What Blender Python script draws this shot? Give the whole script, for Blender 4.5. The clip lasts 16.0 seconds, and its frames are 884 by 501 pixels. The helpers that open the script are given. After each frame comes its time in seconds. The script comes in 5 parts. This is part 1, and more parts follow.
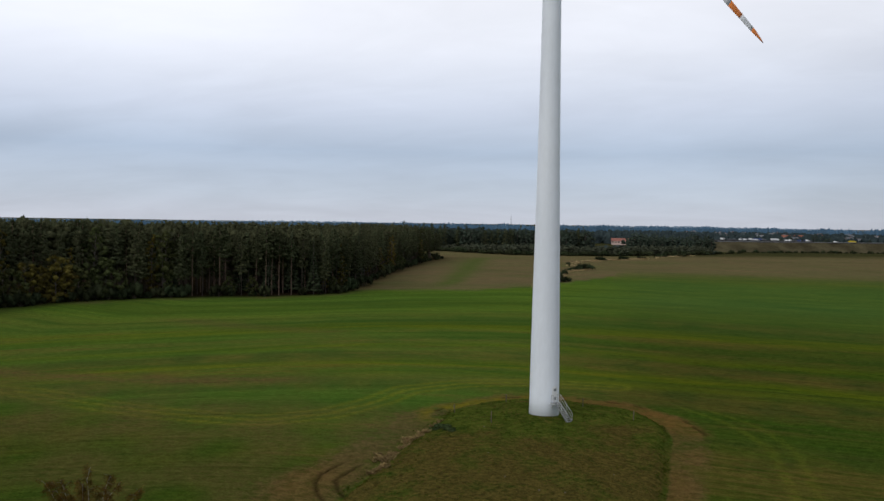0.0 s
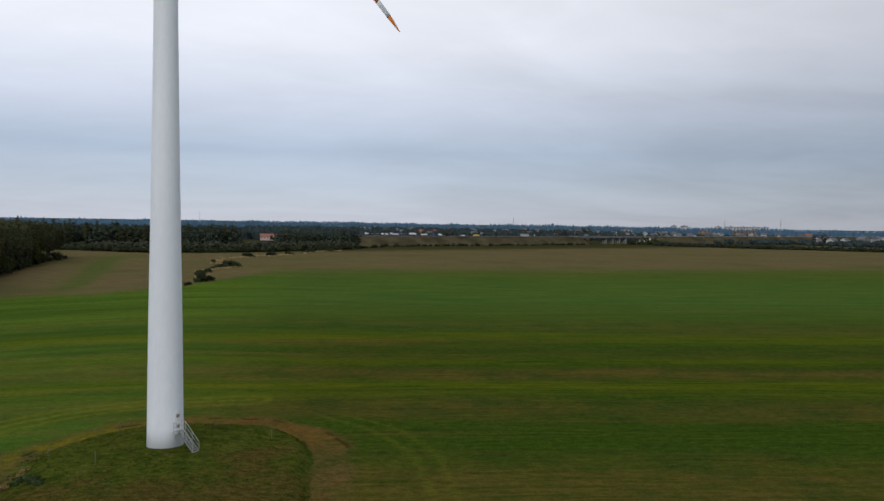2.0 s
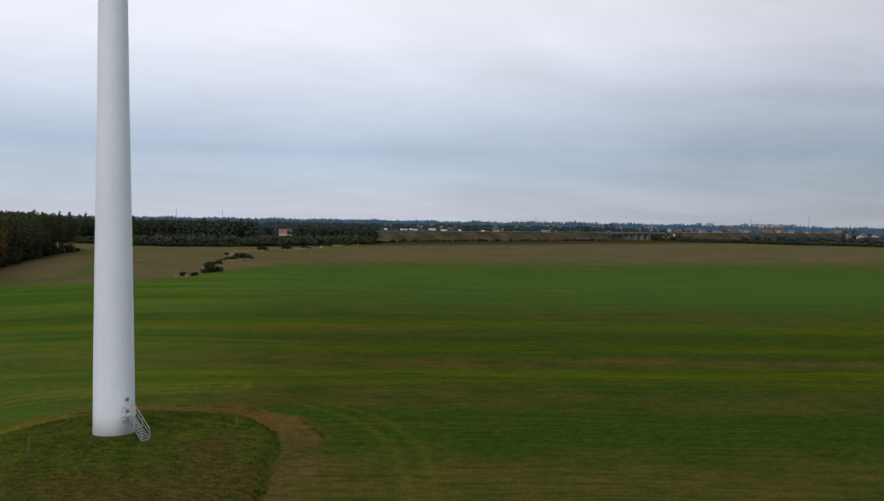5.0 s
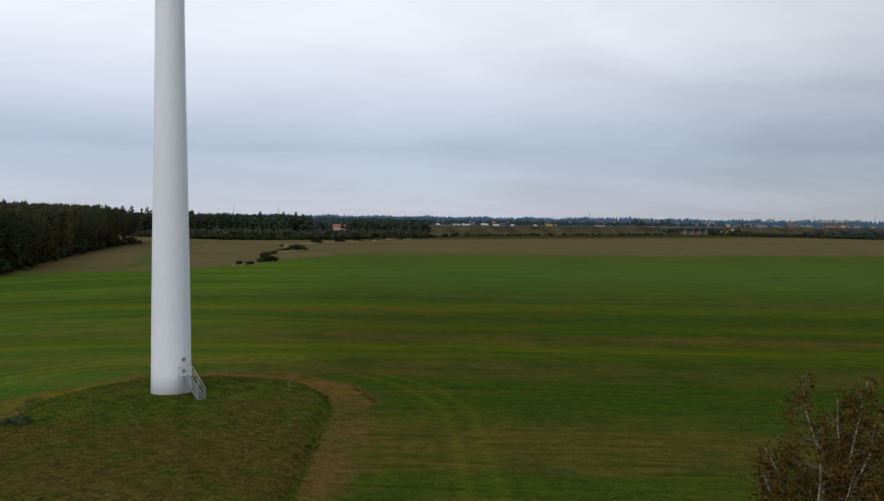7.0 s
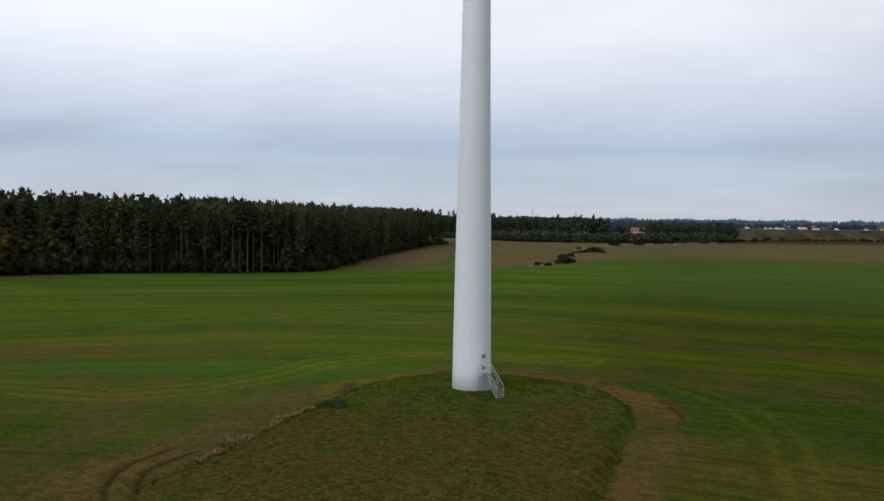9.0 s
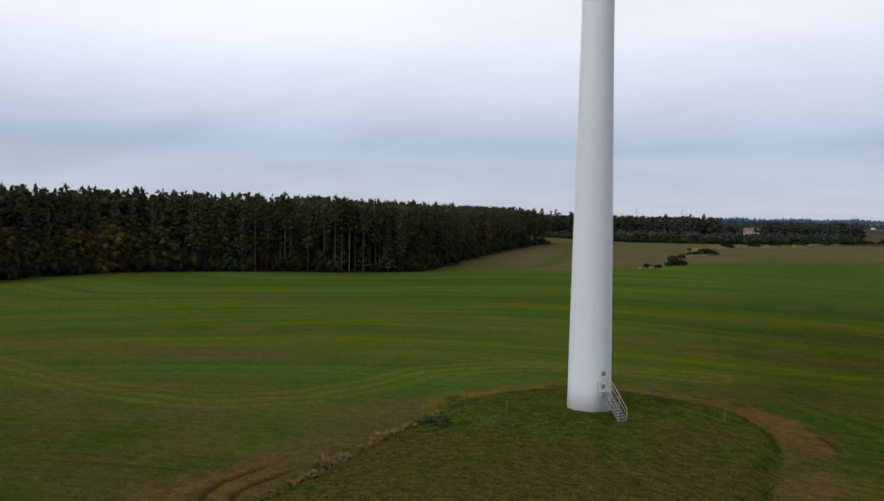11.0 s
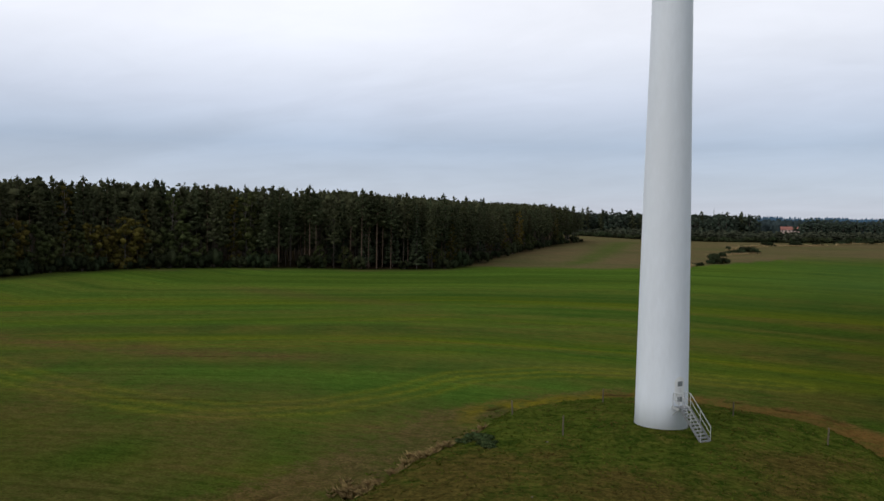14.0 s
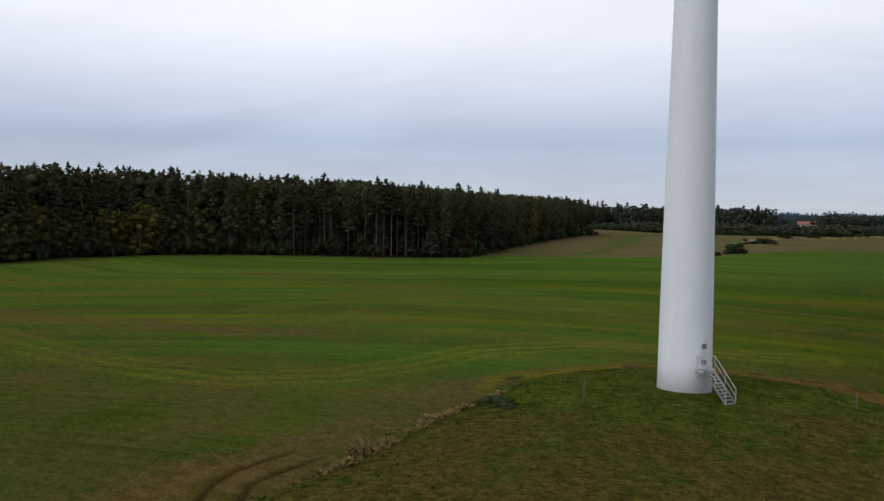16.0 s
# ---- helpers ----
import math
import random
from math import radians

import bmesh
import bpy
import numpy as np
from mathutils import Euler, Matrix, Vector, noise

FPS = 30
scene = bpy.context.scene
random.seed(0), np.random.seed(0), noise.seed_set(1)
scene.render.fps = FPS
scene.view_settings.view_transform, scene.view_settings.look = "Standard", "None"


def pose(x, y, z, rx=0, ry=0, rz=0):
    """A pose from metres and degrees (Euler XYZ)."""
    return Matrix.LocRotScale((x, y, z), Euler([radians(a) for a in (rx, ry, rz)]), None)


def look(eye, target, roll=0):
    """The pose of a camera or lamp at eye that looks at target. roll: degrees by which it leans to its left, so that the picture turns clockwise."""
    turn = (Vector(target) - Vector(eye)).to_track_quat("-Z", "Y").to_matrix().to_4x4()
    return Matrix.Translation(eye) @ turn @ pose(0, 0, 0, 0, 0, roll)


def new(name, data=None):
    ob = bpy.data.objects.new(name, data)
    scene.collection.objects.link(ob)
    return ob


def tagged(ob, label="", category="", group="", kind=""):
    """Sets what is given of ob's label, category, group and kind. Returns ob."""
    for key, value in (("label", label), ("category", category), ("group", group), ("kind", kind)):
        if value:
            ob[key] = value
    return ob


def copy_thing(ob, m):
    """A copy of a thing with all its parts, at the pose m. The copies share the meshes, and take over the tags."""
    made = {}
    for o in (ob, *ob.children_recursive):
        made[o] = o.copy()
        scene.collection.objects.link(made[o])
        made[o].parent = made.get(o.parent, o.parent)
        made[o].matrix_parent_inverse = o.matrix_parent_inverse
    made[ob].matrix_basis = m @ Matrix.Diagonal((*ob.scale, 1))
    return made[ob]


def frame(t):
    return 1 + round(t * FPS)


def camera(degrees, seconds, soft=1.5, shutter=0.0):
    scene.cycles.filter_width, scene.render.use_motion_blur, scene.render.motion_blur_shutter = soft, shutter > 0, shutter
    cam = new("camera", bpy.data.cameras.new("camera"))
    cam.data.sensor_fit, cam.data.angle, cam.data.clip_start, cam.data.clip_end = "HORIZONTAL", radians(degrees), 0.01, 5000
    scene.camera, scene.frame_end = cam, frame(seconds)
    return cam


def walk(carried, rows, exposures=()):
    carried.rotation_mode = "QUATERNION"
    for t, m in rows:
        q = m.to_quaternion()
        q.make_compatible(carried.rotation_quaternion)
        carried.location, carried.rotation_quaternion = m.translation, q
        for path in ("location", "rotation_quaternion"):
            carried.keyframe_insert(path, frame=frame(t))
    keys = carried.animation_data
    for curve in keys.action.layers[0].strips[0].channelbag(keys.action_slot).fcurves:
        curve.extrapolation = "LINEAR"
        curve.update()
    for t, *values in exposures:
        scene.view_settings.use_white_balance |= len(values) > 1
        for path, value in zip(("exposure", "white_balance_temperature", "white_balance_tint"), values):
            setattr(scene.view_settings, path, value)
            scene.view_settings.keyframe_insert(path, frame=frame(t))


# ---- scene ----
cam = camera(59.7, 16.0)
PATH = [
    (0, (11.556, -99.917, 25.24), (11.06, -97.981, 25.16), 0.8),
    (0.2, (11.172, -98.357, 25.007), (10.914, -96.375, 24.932), 0.5),
    (0.5, (10.92, -95.592, 25.054), (11.025, -93.596, 24.978), 0.7),
    (0.7, (10.922, -94.241, 24.944), (11.273, -92.273, 24.872), 0.6),
    (1, (11.073, -92.001, 25.04), (11.535, -90.057, 24.967), 0.7),
    (1.5, (11.896, -89.592, 25.112), (12.327, -87.64, 25.035), 0.5),
    (2, (13.262, -88.094, 25.312), (13.65, -86.134, 25.233), 0.9),
    (2.5, (14.783, -86.641, 25.261), (15.163, -84.679, 25.184), 1.0),
    (3, (16.248, -84.586, 24.853), (16.613, -82.621, 24.778), 1.0),
    (3.5, (17.571, -82.079, 24.144), (17.918, -80.11, 24.068), 1.0),
    (4, (18.542, -80.141, 23.441), (18.881, -78.172, 23.362), 1.0),
    (6.5, (19.271, -78.525, 18.904), (19.592, -76.553, 18.815), 0.7),
    (6.8, (19.29, -78.668, 18.532), (19.602, -76.694, 18.441), 0.9),
    (7, (19.413, -78.767, 18.129), (19.607, -76.778, 18.038), 0.7),
    (7.2, (19.426, -78.811, 17.791), (19.392, -76.814, 17.698), 0.5),
    (7.3, (19.459, -78.792, 17.7), (19.314, -76.8, 17.606), 0.5),
    (7.5, (19.479, -78.552, 17.478), (19.182, -76.576, 17.383), 0.7),
    (8, (19.319, -77.497, 17.245), (18.892, -75.546, 17.152), 0.8),
    (8.5, (18.955, -76.195, 17.328), (18.482, -74.254, 17.236), 0.7),
    (9, (18.396, -74.377, 17.377), (17.838, -72.459, 17.286), 0.7),
    (9.5, (17.586, -72.343, 17.453), (16.926, -70.457, 17.36), 0.8),
    (10, (16.573, -70.499, 17.573), (15.834, -68.642, 17.48), 0.8),
    (12.5, (13.211, -64.825, 17.229), (12.387, -63.006, 17.132), 0.8),
    (13, (12.032, -62.7, 17.149), (11.194, -60.886, 17.054), 0.8),
    (13.5, (10.786, -60.617, 16.629), (9.935, -58.81, 16.532), 0.9),
    (14, (9.807, -58.908, 15.824), (8.942, -57.107, 15.726), 0.8),
    (14.5, (9.119, -58.05, 15.106), (8.245, -56.254, 15.007), 0.8),
    (15, (8.85, -57.683, 14.404), (7.967, -55.892, 14.301), 0.8),
    (15.5, (9.002, -57.824, 13.727), (8.112, -56.036, 13.626), 0.6),
    (16, (9.155, -58.385, 13.096), (8.259, -56.6, 12.99), 0.8),
]
walk(cam, [(t, look(eye, target, roll)) for t, eye, target, roll in PATH])

# ---- world, sun ----
SUN_ELEVATION, SUN_AZIMUTH = 30.0, 210.0
world = bpy.data.worlds.new("world")
scene.world = world
world.use_nodes = True


class Nodes:
    """A short way to write a node tree."""

    def __init__(self, tree):
        self.tree = tree

    def add(self, kind, **sets):
        node = self.tree.nodes.new(kind)
        for key, value in sets.items():
            if key in node.inputs:
                node.inputs[key].default_value = value
        return node

    def link(self, a, b):
        self.tree.links.new(a, b)

    def plug(self, socket, value):
        if isinstance(value, (int, float)):
            socket.default_value = value
        elif isinstance(value, (tuple, list)):
            socket.default_value = (*value, 1.0)[:4] if len(socket.default_value) == 4 else value
        else:
            self.link(value, socket)

    def math(self, op, a, b=0.0, clamp=False):
        n = self.tree.nodes.new("ShaderNodeMath")
        n.operation, n.use_clamp = op, clamp
        self.plug(n.inputs[0], a)
        self.plug(n.inputs[1], b)
        return n.outputs[0]

    def mix(self, f, a, b, blend="MIX"):
        n = self.tree.nodes.new("ShaderNodeMix")
        n.data_type, n.blend_type = "RGBA", blend
        self.plug(n.inputs[0], f)
        self.plug(n.inputs[6], a)
        self.plug(n.inputs[7], b)
        return n.outputs[2]

    def noise(self, vector, scale, detail=3.0, rough=0.55, distortion=0.0):
        n = self.tree.nodes.new("ShaderNodeTexNoise")
        n.inputs["Scale"].default_value, n.inputs["Detail"].default_value = scale, detail
        n.inputs["Roughness"].default_value, n.inputs["Distortion"].default_value = rough, distortion
        if vector is not None:
            self.link(vector, n.inputs["Vector"])
        return n.outputs["Fac"]

    def ramp(self, value, stops, smooth=False):
        n = self.tree.nodes.new("ShaderNodeValToRGB")
        n.color_ramp.interpolation = "EASE" if smooth else "LINEAR"
        el = n.color_ramp.elements
        while len(el) < len(stops):
            el.new(0.5)
        for e, (at, c) in zip(el, stops):
            e.position, e.color = at, ((c, c, c, 1) if isinstance(c, (int, float)) else (*c, 1))
        self.plug(n.inputs[0], value)
        return n.outputs[0]

    def span(self, value, lo, hi, a=0.0, b=1.0, smooth=True):
        n = self.tree.nodes.new("ShaderNodeMapRange")
        n.interpolation_type = "SMOOTHSTEP" if smooth else "LINEAR"
        for k, v in zip((1, 2, 3, 4), (lo, hi, a, b)):
            n.inputs[k].default_value = v
        self.plug(n.inputs[0], value)
        return n.outputs[0]

    def mapped(self, vector, scale=(1, 1, 1), turn=(0, 0, 0)):
        n = self.tree.nodes.new("ShaderNodeMapping")
        n.inputs["Scale"].default_value, n.inputs["Rotation"].default_value = scale, turn
        self.link(vector, n.inputs["Vector"])
        return n.outputs[0]


def build_sky():
    w = Nodes(world.node_tree)
    w.tree.nodes.clear()
    out = w.add("ShaderNodeOutputWorld")
    back = w.add("ShaderNodeBackground")
    w.link(back.outputs[0], out.inputs[0])
    co = w.add("ShaderNodeTexCoord").outputs["Generated"]
    sep = w.add("ShaderNodeSeparateXYZ")
    w.link(co, sep.inputs[0])
    x, y, z = sep.outputs
    up = w.math("MAXIMUM", z, 0.0)
    # overcast layer: pale at the skyline, a blue-grey bank above it, brighter higher up
    tone = w.ramp(up, [(0.0, (0.50, 0.53, 0.61)), (0.03, (0.450, 0.508, 0.605)), (0.085, (0.385, 0.462, 0.59)),
                       (0.14, (0.56, 0.61, 0.725)), (0.22, (0.80, 0.825, 0.905)), (0.32, (0.87, 0.88, 0.93)), (0.6, (0.84, 0.86, 0.90)), (1.0, (0.76, 0.79, 0.84))])
    # cloud sheet seen in perspective
    lift = w.math("ADD", up, 0.16)
    flat = w.add("ShaderNodeCombineXYZ")
    w.link(w.math("DIVIDE", x, lift), flat.inputs[0])
    w.link(w.math("DIVIDE", y, lift), flat.inputs[1])
    turned = w.mapped(flat.outputs[0], (0.6, 0.85, 1), (0, 0, 0.5))
    big = w.noise(turned, 0.95, 5.0, 0.52, 0.6)
    fine = w.noise(turned, 3.6, 5.0, 0.58, 0.8)
    billow = w.math("ADD", w.span(big, 0.3, 0.7, -0.075, 0.075), w.span(fine, 0.3, 0.7, -0.02, 0.02))
    # thinner cloud towards the west-north-west
    side = w.math("ADD", w.math("MULTIPLY", x, -0.42), w.math("MULTIPLY", y, 0.9))
    thin = w.span(side, 0.35, 1.0, -0.26, 0.17)
    gain = w.math("ADD", 1.0, w.math("ADD", billow, thin))
    cloud = w.add("ShaderNodeVectorMath")
    cloud.operation = "SCALE"
    w.link(tone, cloud.inputs[0])
    w.link(gain, cloud.inputs["Scale"])
    sky = w.tree.nodes.new("ShaderNodeTexSky")
    sky.sky_type, sky.sun_disc = "NISHITA", False
    sky.sun_elevation, sky.sun_rotation = radians(SUN_ELEVATION), radians(SUN_AZIMUTH)
    clear = w.add("ShaderNodeVectorMath")
    clear.operation = "SCALE"
    clear.inputs["Scale"].default_value = 0.10
    w.link(sky.outputs[0], clear.inputs[0])
    w.link(w.mix(0.08, cloud.outputs[0], clear.outputs[0]), back.inputs[0])
    back.inputs[1].default_value = 1.0


build_sky()
sun = new("sun", bpy.data.lights.new("sun", "SUN"))
sun.data.energy, sun.data.angle, sun.data.color = 1.0, radians(25), (1.0, 0.97, 0.92)
a = radians(SUN_AZIMUTH)
sun.matrix_world = look((math.sin(a) * 50, math.cos(a) * 50, 50 * math.tan(radians(SUN_ELEVATION))), (0, 0, 0))


# ---- materials ----
def material(name, colour, rough=0.8, spread=0.25, scale=4.0, fine=40.0, metal=0.0, bump=0.0, bump_scale=30.0,
             per_object=0.0, hue=0.0, stretch=(1, 1, 1), leafy=False, tint=None, islands=False):
    """Base colour with variation at two scales, optionally per object and per piece, and a fine relief."""
    m = bpy.data.materials.new(name)
    m.use_nodes = True
    n = Nodes(m.node_tree)
    bsdf = m.node_tree.nodes["Principled BSDF"]
    co = n.mapped(n.add("ShaderNodeTexCoord").outputs["Object"], stretch)
    big, small = n.noise(co, scale, 3.0), n.noise(co, fine, 4.0, 0.65)
    f = n.math("ADD", n.math("MULTIPLY", big, 0.6), n.math("MULTIPLY", small, 0.4))
    lo = tuple(c * (1 - spread) for c in colour)
    hi = tuple(min(1, c * (1 + spread)) for c in colour)
    if tint:
        hi = tuple(tint)
    c = n.mix(n.span(f, 0.32, 0.68), lo, hi)
    if per_object or hue or islands:
        rnd = n.add("ShaderNodeObjectInfo").outputs["Random"]
        if islands:
            rnd = n.math("FRACT", n.math("ADD", rnd, n.add("ShaderNodeNewGeometry").outputs["Random Per Island"]))
        hs = n.add("ShaderNodeHueSaturation")
        n.link(n.span(rnd, 0, 1, 0.5 - hue, 0.5 + hue, False), hs.inputs["Hue"])
        n.link(n.span(n.math("FRACT", n.math("MULTIPLY", rnd, 7.13)), 0, 1, 1 - per_object, 1 + per_object, False), hs.inputs["Value"])
        n.link(c, hs.inputs["Color"])
        c = hs.outputs[0]
    n.link(c, bsdf.inputs["Base Color"])
    n.link(n.span(small, 0.3, 0.7, max(0.02, rough - 0.08), min(1, rough + 0.08), False), bsdf.inputs["Roughness"])
    bsdf.inputs["Metallic"].default_value = metal
    if leafy or name in ("rough_bank_grass", "asphalt"):
        bsdf.inputs["Specular IOR Level"].default_value = 0.0
    if leafy and not islands:
        b = n.add("ShaderNodeBump", Strength=1.0, Distance=0.5)
        n.link(n.noise(co, 1.7, 5.0, 0.75), b.inputs["Height"])
        n.link(b.outputs[0], bsdf.inputs["Normal"])
    if bump:
        b = n.add("ShaderNodeBump", Strength=bump, Distance=0.05)
        n.link(n.noise(co, bump_scale, 4.0, 0.6), b.inputs["Height"])
        n.link(b.outputs[0], bsdf.inputs["Normal"])
    return m


M = {
    "paint": material("white_tower_paint", (0.785, 0.835, 0.91), 0.55, 0.05, 0.25, 3.0, bump=0.04, bump_scale=2.0, stretch=(1, 1, 0.25)),
    "paint_dark": material("grey_vent_metal", (0.20, 0.22, 0.23), 0.5, 0.2, 5, 60),
    "door": material("white_door_paint", (0.80, 0.82, 0.83), 0.4, 0.06, 2, 30),
    "steel": material("galvanised_steel", (0.46, 0.47, 0.47), 0.5, 0.15, 6, 70, metal=0.15, bump=0.1),
    "grating": material("dark_grating", (0.24, 0.25, 0.26), 0.55, 0.3, 9, 90, metal=0.4),
    "old_concrete": material("grey_bridge_concrete", (0.24, 0.24, 0.23), 0.9, 0.25, 0.3, 3),
    "concrete": material("pale_concrete", (0.42, 0.41, 0.39), 0.85, 0.2, 0.6, 9, bump=0.3, bump_scale=8),
    "orange": material("orange_band_paint", (0.72, 0.20, 0.02), 0.4, 0.08, 0.5, 8),
    "blade": material("white_blade_paint", (0.66, 0.68, 0.71), 0.4, 0.05, 0.4, 6),
    "post": material("weathered_post_wood", (0.125, 0.105, 0.065), 0.9, 0.35, 3, 40, bump=0.6, bump_scale=25, stretch=(1, 1, 0.15), per_object=0.2),
    "pine_bark": material("pine_bark", (0.13, 0.085, 0.058), 0.9, 0.4, 0.7, 9, bump=0.8, bump_scale=6, per_object=0.3, stretch=(1, 1, 0.3)),
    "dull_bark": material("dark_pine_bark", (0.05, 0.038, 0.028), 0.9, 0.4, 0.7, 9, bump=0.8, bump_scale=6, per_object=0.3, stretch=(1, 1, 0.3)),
    "bark": material("grey_bark", (0.10, 0.085, 0.07), 0.9, 0.4, 0.8, 9, bump=0.8, bump_scale=6, per_object=0.25, stretch=(1, 1, 0.3)),
    "birch_bark": material("white_birch_bark", (0.34, 0.31, 0.25), 0.75, 0.45, 2.5, 18, bump=0.4, bump_scale=12, stretch=(1, 1, 2.5)),
    "needle": material("pine_needles", (0.060, 0.067, 0.035), 0.8, 0.4, 0.35, 3, per_object=0.3, hue=0.02, leafy=True),
    "spruce": material("spruce_needles", (0.048, 0.060, 0.034), 0.8, 0.4, 0.4, 3, per_object=0.3, hue=0.02, leafy=True),
    "leaf": material("green_leaves", (0.058, 0.066, 0.026), 0.75, 0.4, 0.4, 3, per_object=0.3, hue=0.015, leafy=True),
    "autumn": material("yellowing_leaves", (0.102, 0.084, 0.022), 0.75, 0.45, 0.4, 3, per_object=0.3, hue=0.012, leafy=True),
    "roof_brown": material("brown_roof_tiles", (0.26, 0.10, 0.075), 0.85, 0.2, 0.3, 3),
    # grove leaves, lightened and blued to carry the haze before them
    "grove_leaf": material("hazed_grove_leaves", (0.046, 0.060, 0.044), 0.8, 0.4, 0.3, 3, per_object=0.3, hue=0.02, leafy=True),
    "young_leaf": material("young_thicket_leaves", (0.056, 0.065, 0.043), 0.8, 0.4, 0.3, 3, per_object=0.3, hue=0.02, leafy=True),
    # blue of the distance haze is mixed into this leaf colour
    "far_leaf": material("hazed_far_leaves", (0.036, 0.050, 0.052), 0.8, 0.4, 0.05, 1, leafy=True),
    "bush": material("bush_leaves", (0.032, 0.040, 0.020), 0.8, 0.4, 0.5, 3, per_object=0.35, hue=0.03, leafy=True),
    "birch_leaf": material("brown_birch_leaves", (0.080, 0.049, 0.012), 0.6, 0.4, 2, 12, islands=True, per_object=0.5, hue=0.018, leafy=True),
    "dry_grass": material("dry_grass", (0.26, 0.19, 0.085), 0.85, 0.35, 1, 9, islands=True, per_object=0.4, hue=0.02, leafy=True),
    "straw": material("pale_straw_grass", (0.40, 0.31, 0.165), 0.85, 0.3, 1, 9, islands=True, per_object=0.3, hue=0.02, leafy=True),
    "green_grass": material("green_grass", (0.074, 0.098, 0.013), 0.85, 0.35, 1, 9, islands=True, per_object=0.45, hue=0.03, leafy=True),
    "dry_pad": material("yellowing_grass", (0.120, 0.092, 0.026), 0.85, 0.35, 1, 9, islands=True, per_object=0.4, hue=0.02, leafy=True),
    "weed": material("dark_weeds", (0.040, 0.056, 0.022), 0.8, 0.3, 1, 9, islands=True, per_object=0.3, hue=0.02, leafy=True),
    "stone": material("field_stone", (0.13, 0.112, 0.085), 0.9, 0.3, 3, 20, bump=0.5, bump_scale=12),
    "asphalt": material("asphalt", (0.05, 0.05, 0.052), 0.9, 0.2, 0.3, 10),
    "rail": material("guardrail_zinc", (0.26, 0.27, 0.28), 0.45, 0.1, 1, 10, metal=0.4),
    "bank": material("rough_bank_grass", (0.066, 0.057, 0.033), 0.95, 0.45, 0.05, 0.6, bump=0.5, bump_scale=1.5),
    "soffit": material("dark_concrete_beam", (0.10, 0.10, 0.10), 0.9, 0.25, 0.3, 3),
    "plaster": material("house_plaster", (0.46, 0.46, 0.46), 0.85, 0.1, 0.3, 4, per_object=0.3, hue=0.02),
    "plaster_dull": material("grey_plaster", (0.15, 0.145, 0.14), 0.85, 0.15, 0.3, 4, per_object=0.4, hue=0.03),
    "plaster_pink": material("pink_plaster", (0.50, 0.37, 0.33), 0.85, 0.1, 0.3, 4),
    "panel": material("pale_panel_wall", (0.48, 0.48, 0.49), 0.85, 0.1, 0.1, 1, per_object=0.15),
    "panel_warm": material("ochre_panel_wall", (0.25, 0.16, 0.10), 0.85, 0.12, 0.1, 1, per_object=0.15),
    "roof_red": material("red_clay_tile_roof", (0.27, 0.095, 0.055), 0.8, 0.25, 0.5, 5, per_object=0.2),
    "roof_grey": material("grey_sheet_roof", (0.09, 0.095, 0.105), 0.6, 0.25, 0.4, 4, per_object=0.4, hue=0.03),
    "glass": material("window_glass", (0.03, 0.035, 0.04), 0.12, 0.2, 1, 5),
    "white_car": material("white_vehicle_paint", (0.75, 0.76, 0.77), 0.3, 0.04, 1, 5),
    "dark_car": material("dark_vehicle_paint", (0.07, 0.075, 0.085), 0.35, 0.06, 1, 5),
    "yellow_car": material("yellow_vehicle_paint", (0.55, 0.42, 0.03), 0.35, 0.06, 1, 5),
    "blue_car": material("blue_vehicle_paint", (0.03, 0.055, 0.16), 0.35, 0.08, 1, 5),
    "rubber": material("tyre_rubber", (0.02, 0.02, 0.02), 0.85, 0.2, 5, 30),
    "mast": material("painted_mast_steel", (0.30, 0.31, 0.33), 0.6, 0.1, 1, 8),
}


# ---- small mesh helpers ----
def link_mesh(name, verts, faces, mat, parent=None, label="", smooth=False):
    me = bpy.data.meshes.new(name)
    me.from_pydata([tuple(v) for v in verts], [], faces)
    me.materials.append(mat)
    if smooth:
        me.polygons.foreach_set("use_smooth", [True] * len(me.polygons))
    me.update()
    ob = new(name, me)
    if parent is not None:
        ob.parent = parent
    if label:
        ob["label"] = label
    return ob


def part(name, bm, mat, parent=None, label="", smooth=False):
    """One bmesh as ONE mesh object under a thing or a part."""
    me = bpy.data.meshes.new(name)
    bmesh.ops.recalc_face_normals(bm, faces=bm.faces)
    bm.to_mesh(me)
    bm.free()
    me.materials.append(mat)
    if smooth:
        me.polygons.foreach_set("use_smooth", [True] * len(me.polygons))
    ob = new(name, me)
    if parent is not None:
        ob.parent = parent
    if label:
        ob["label"] = label
    return ob


def thing(name, label, category, m=None, group="", kind=""):
    ob = new(name)
    ob.empty_display_size = 0.2
    if m is not None:
        ob.matrix_basis = m
    return tagged(ob, label, category, group, kind)


def box(bm, x0, x1, y0, y1, z0, z1, m=None):
    made = bmesh.ops.create_cube(bm, size=1.0)["verts"]
    for v in made:
        v.co = Vector((x0 + (v.co.x + 0.5) * (x1 - x0), y0 + (v.co.y + 0.5) * (y1 - y0), z0 + (v.co.z + 0.5) * (z1 - z0)))
        if m is not None:
            v.co = m @ v.co
    return made


def bevel(bm, width):
    bmesh.ops.bevel(bm, geom=list(bm.edges), offset=width, segments=2, profile=0.6, affect="EDGES")


def bar(bm, a, b, r, sides=8, r2=None):
    """A round bar from a to b."""
    a, b = Vector(a), Vector(b)
    way = b - a
    made = bmesh.ops.create_cone(bm, cap_ends=True, segments=sides, radius1=r, radius2=r if r2 is None else r2, depth=way.length)["verts"]
    m = Matrix.Translation((a + b) / 2) @ way.to_track_quat("Z", "Y").to_matrix().to_4x4()
    for v in made:
        v.co = m @ v.co


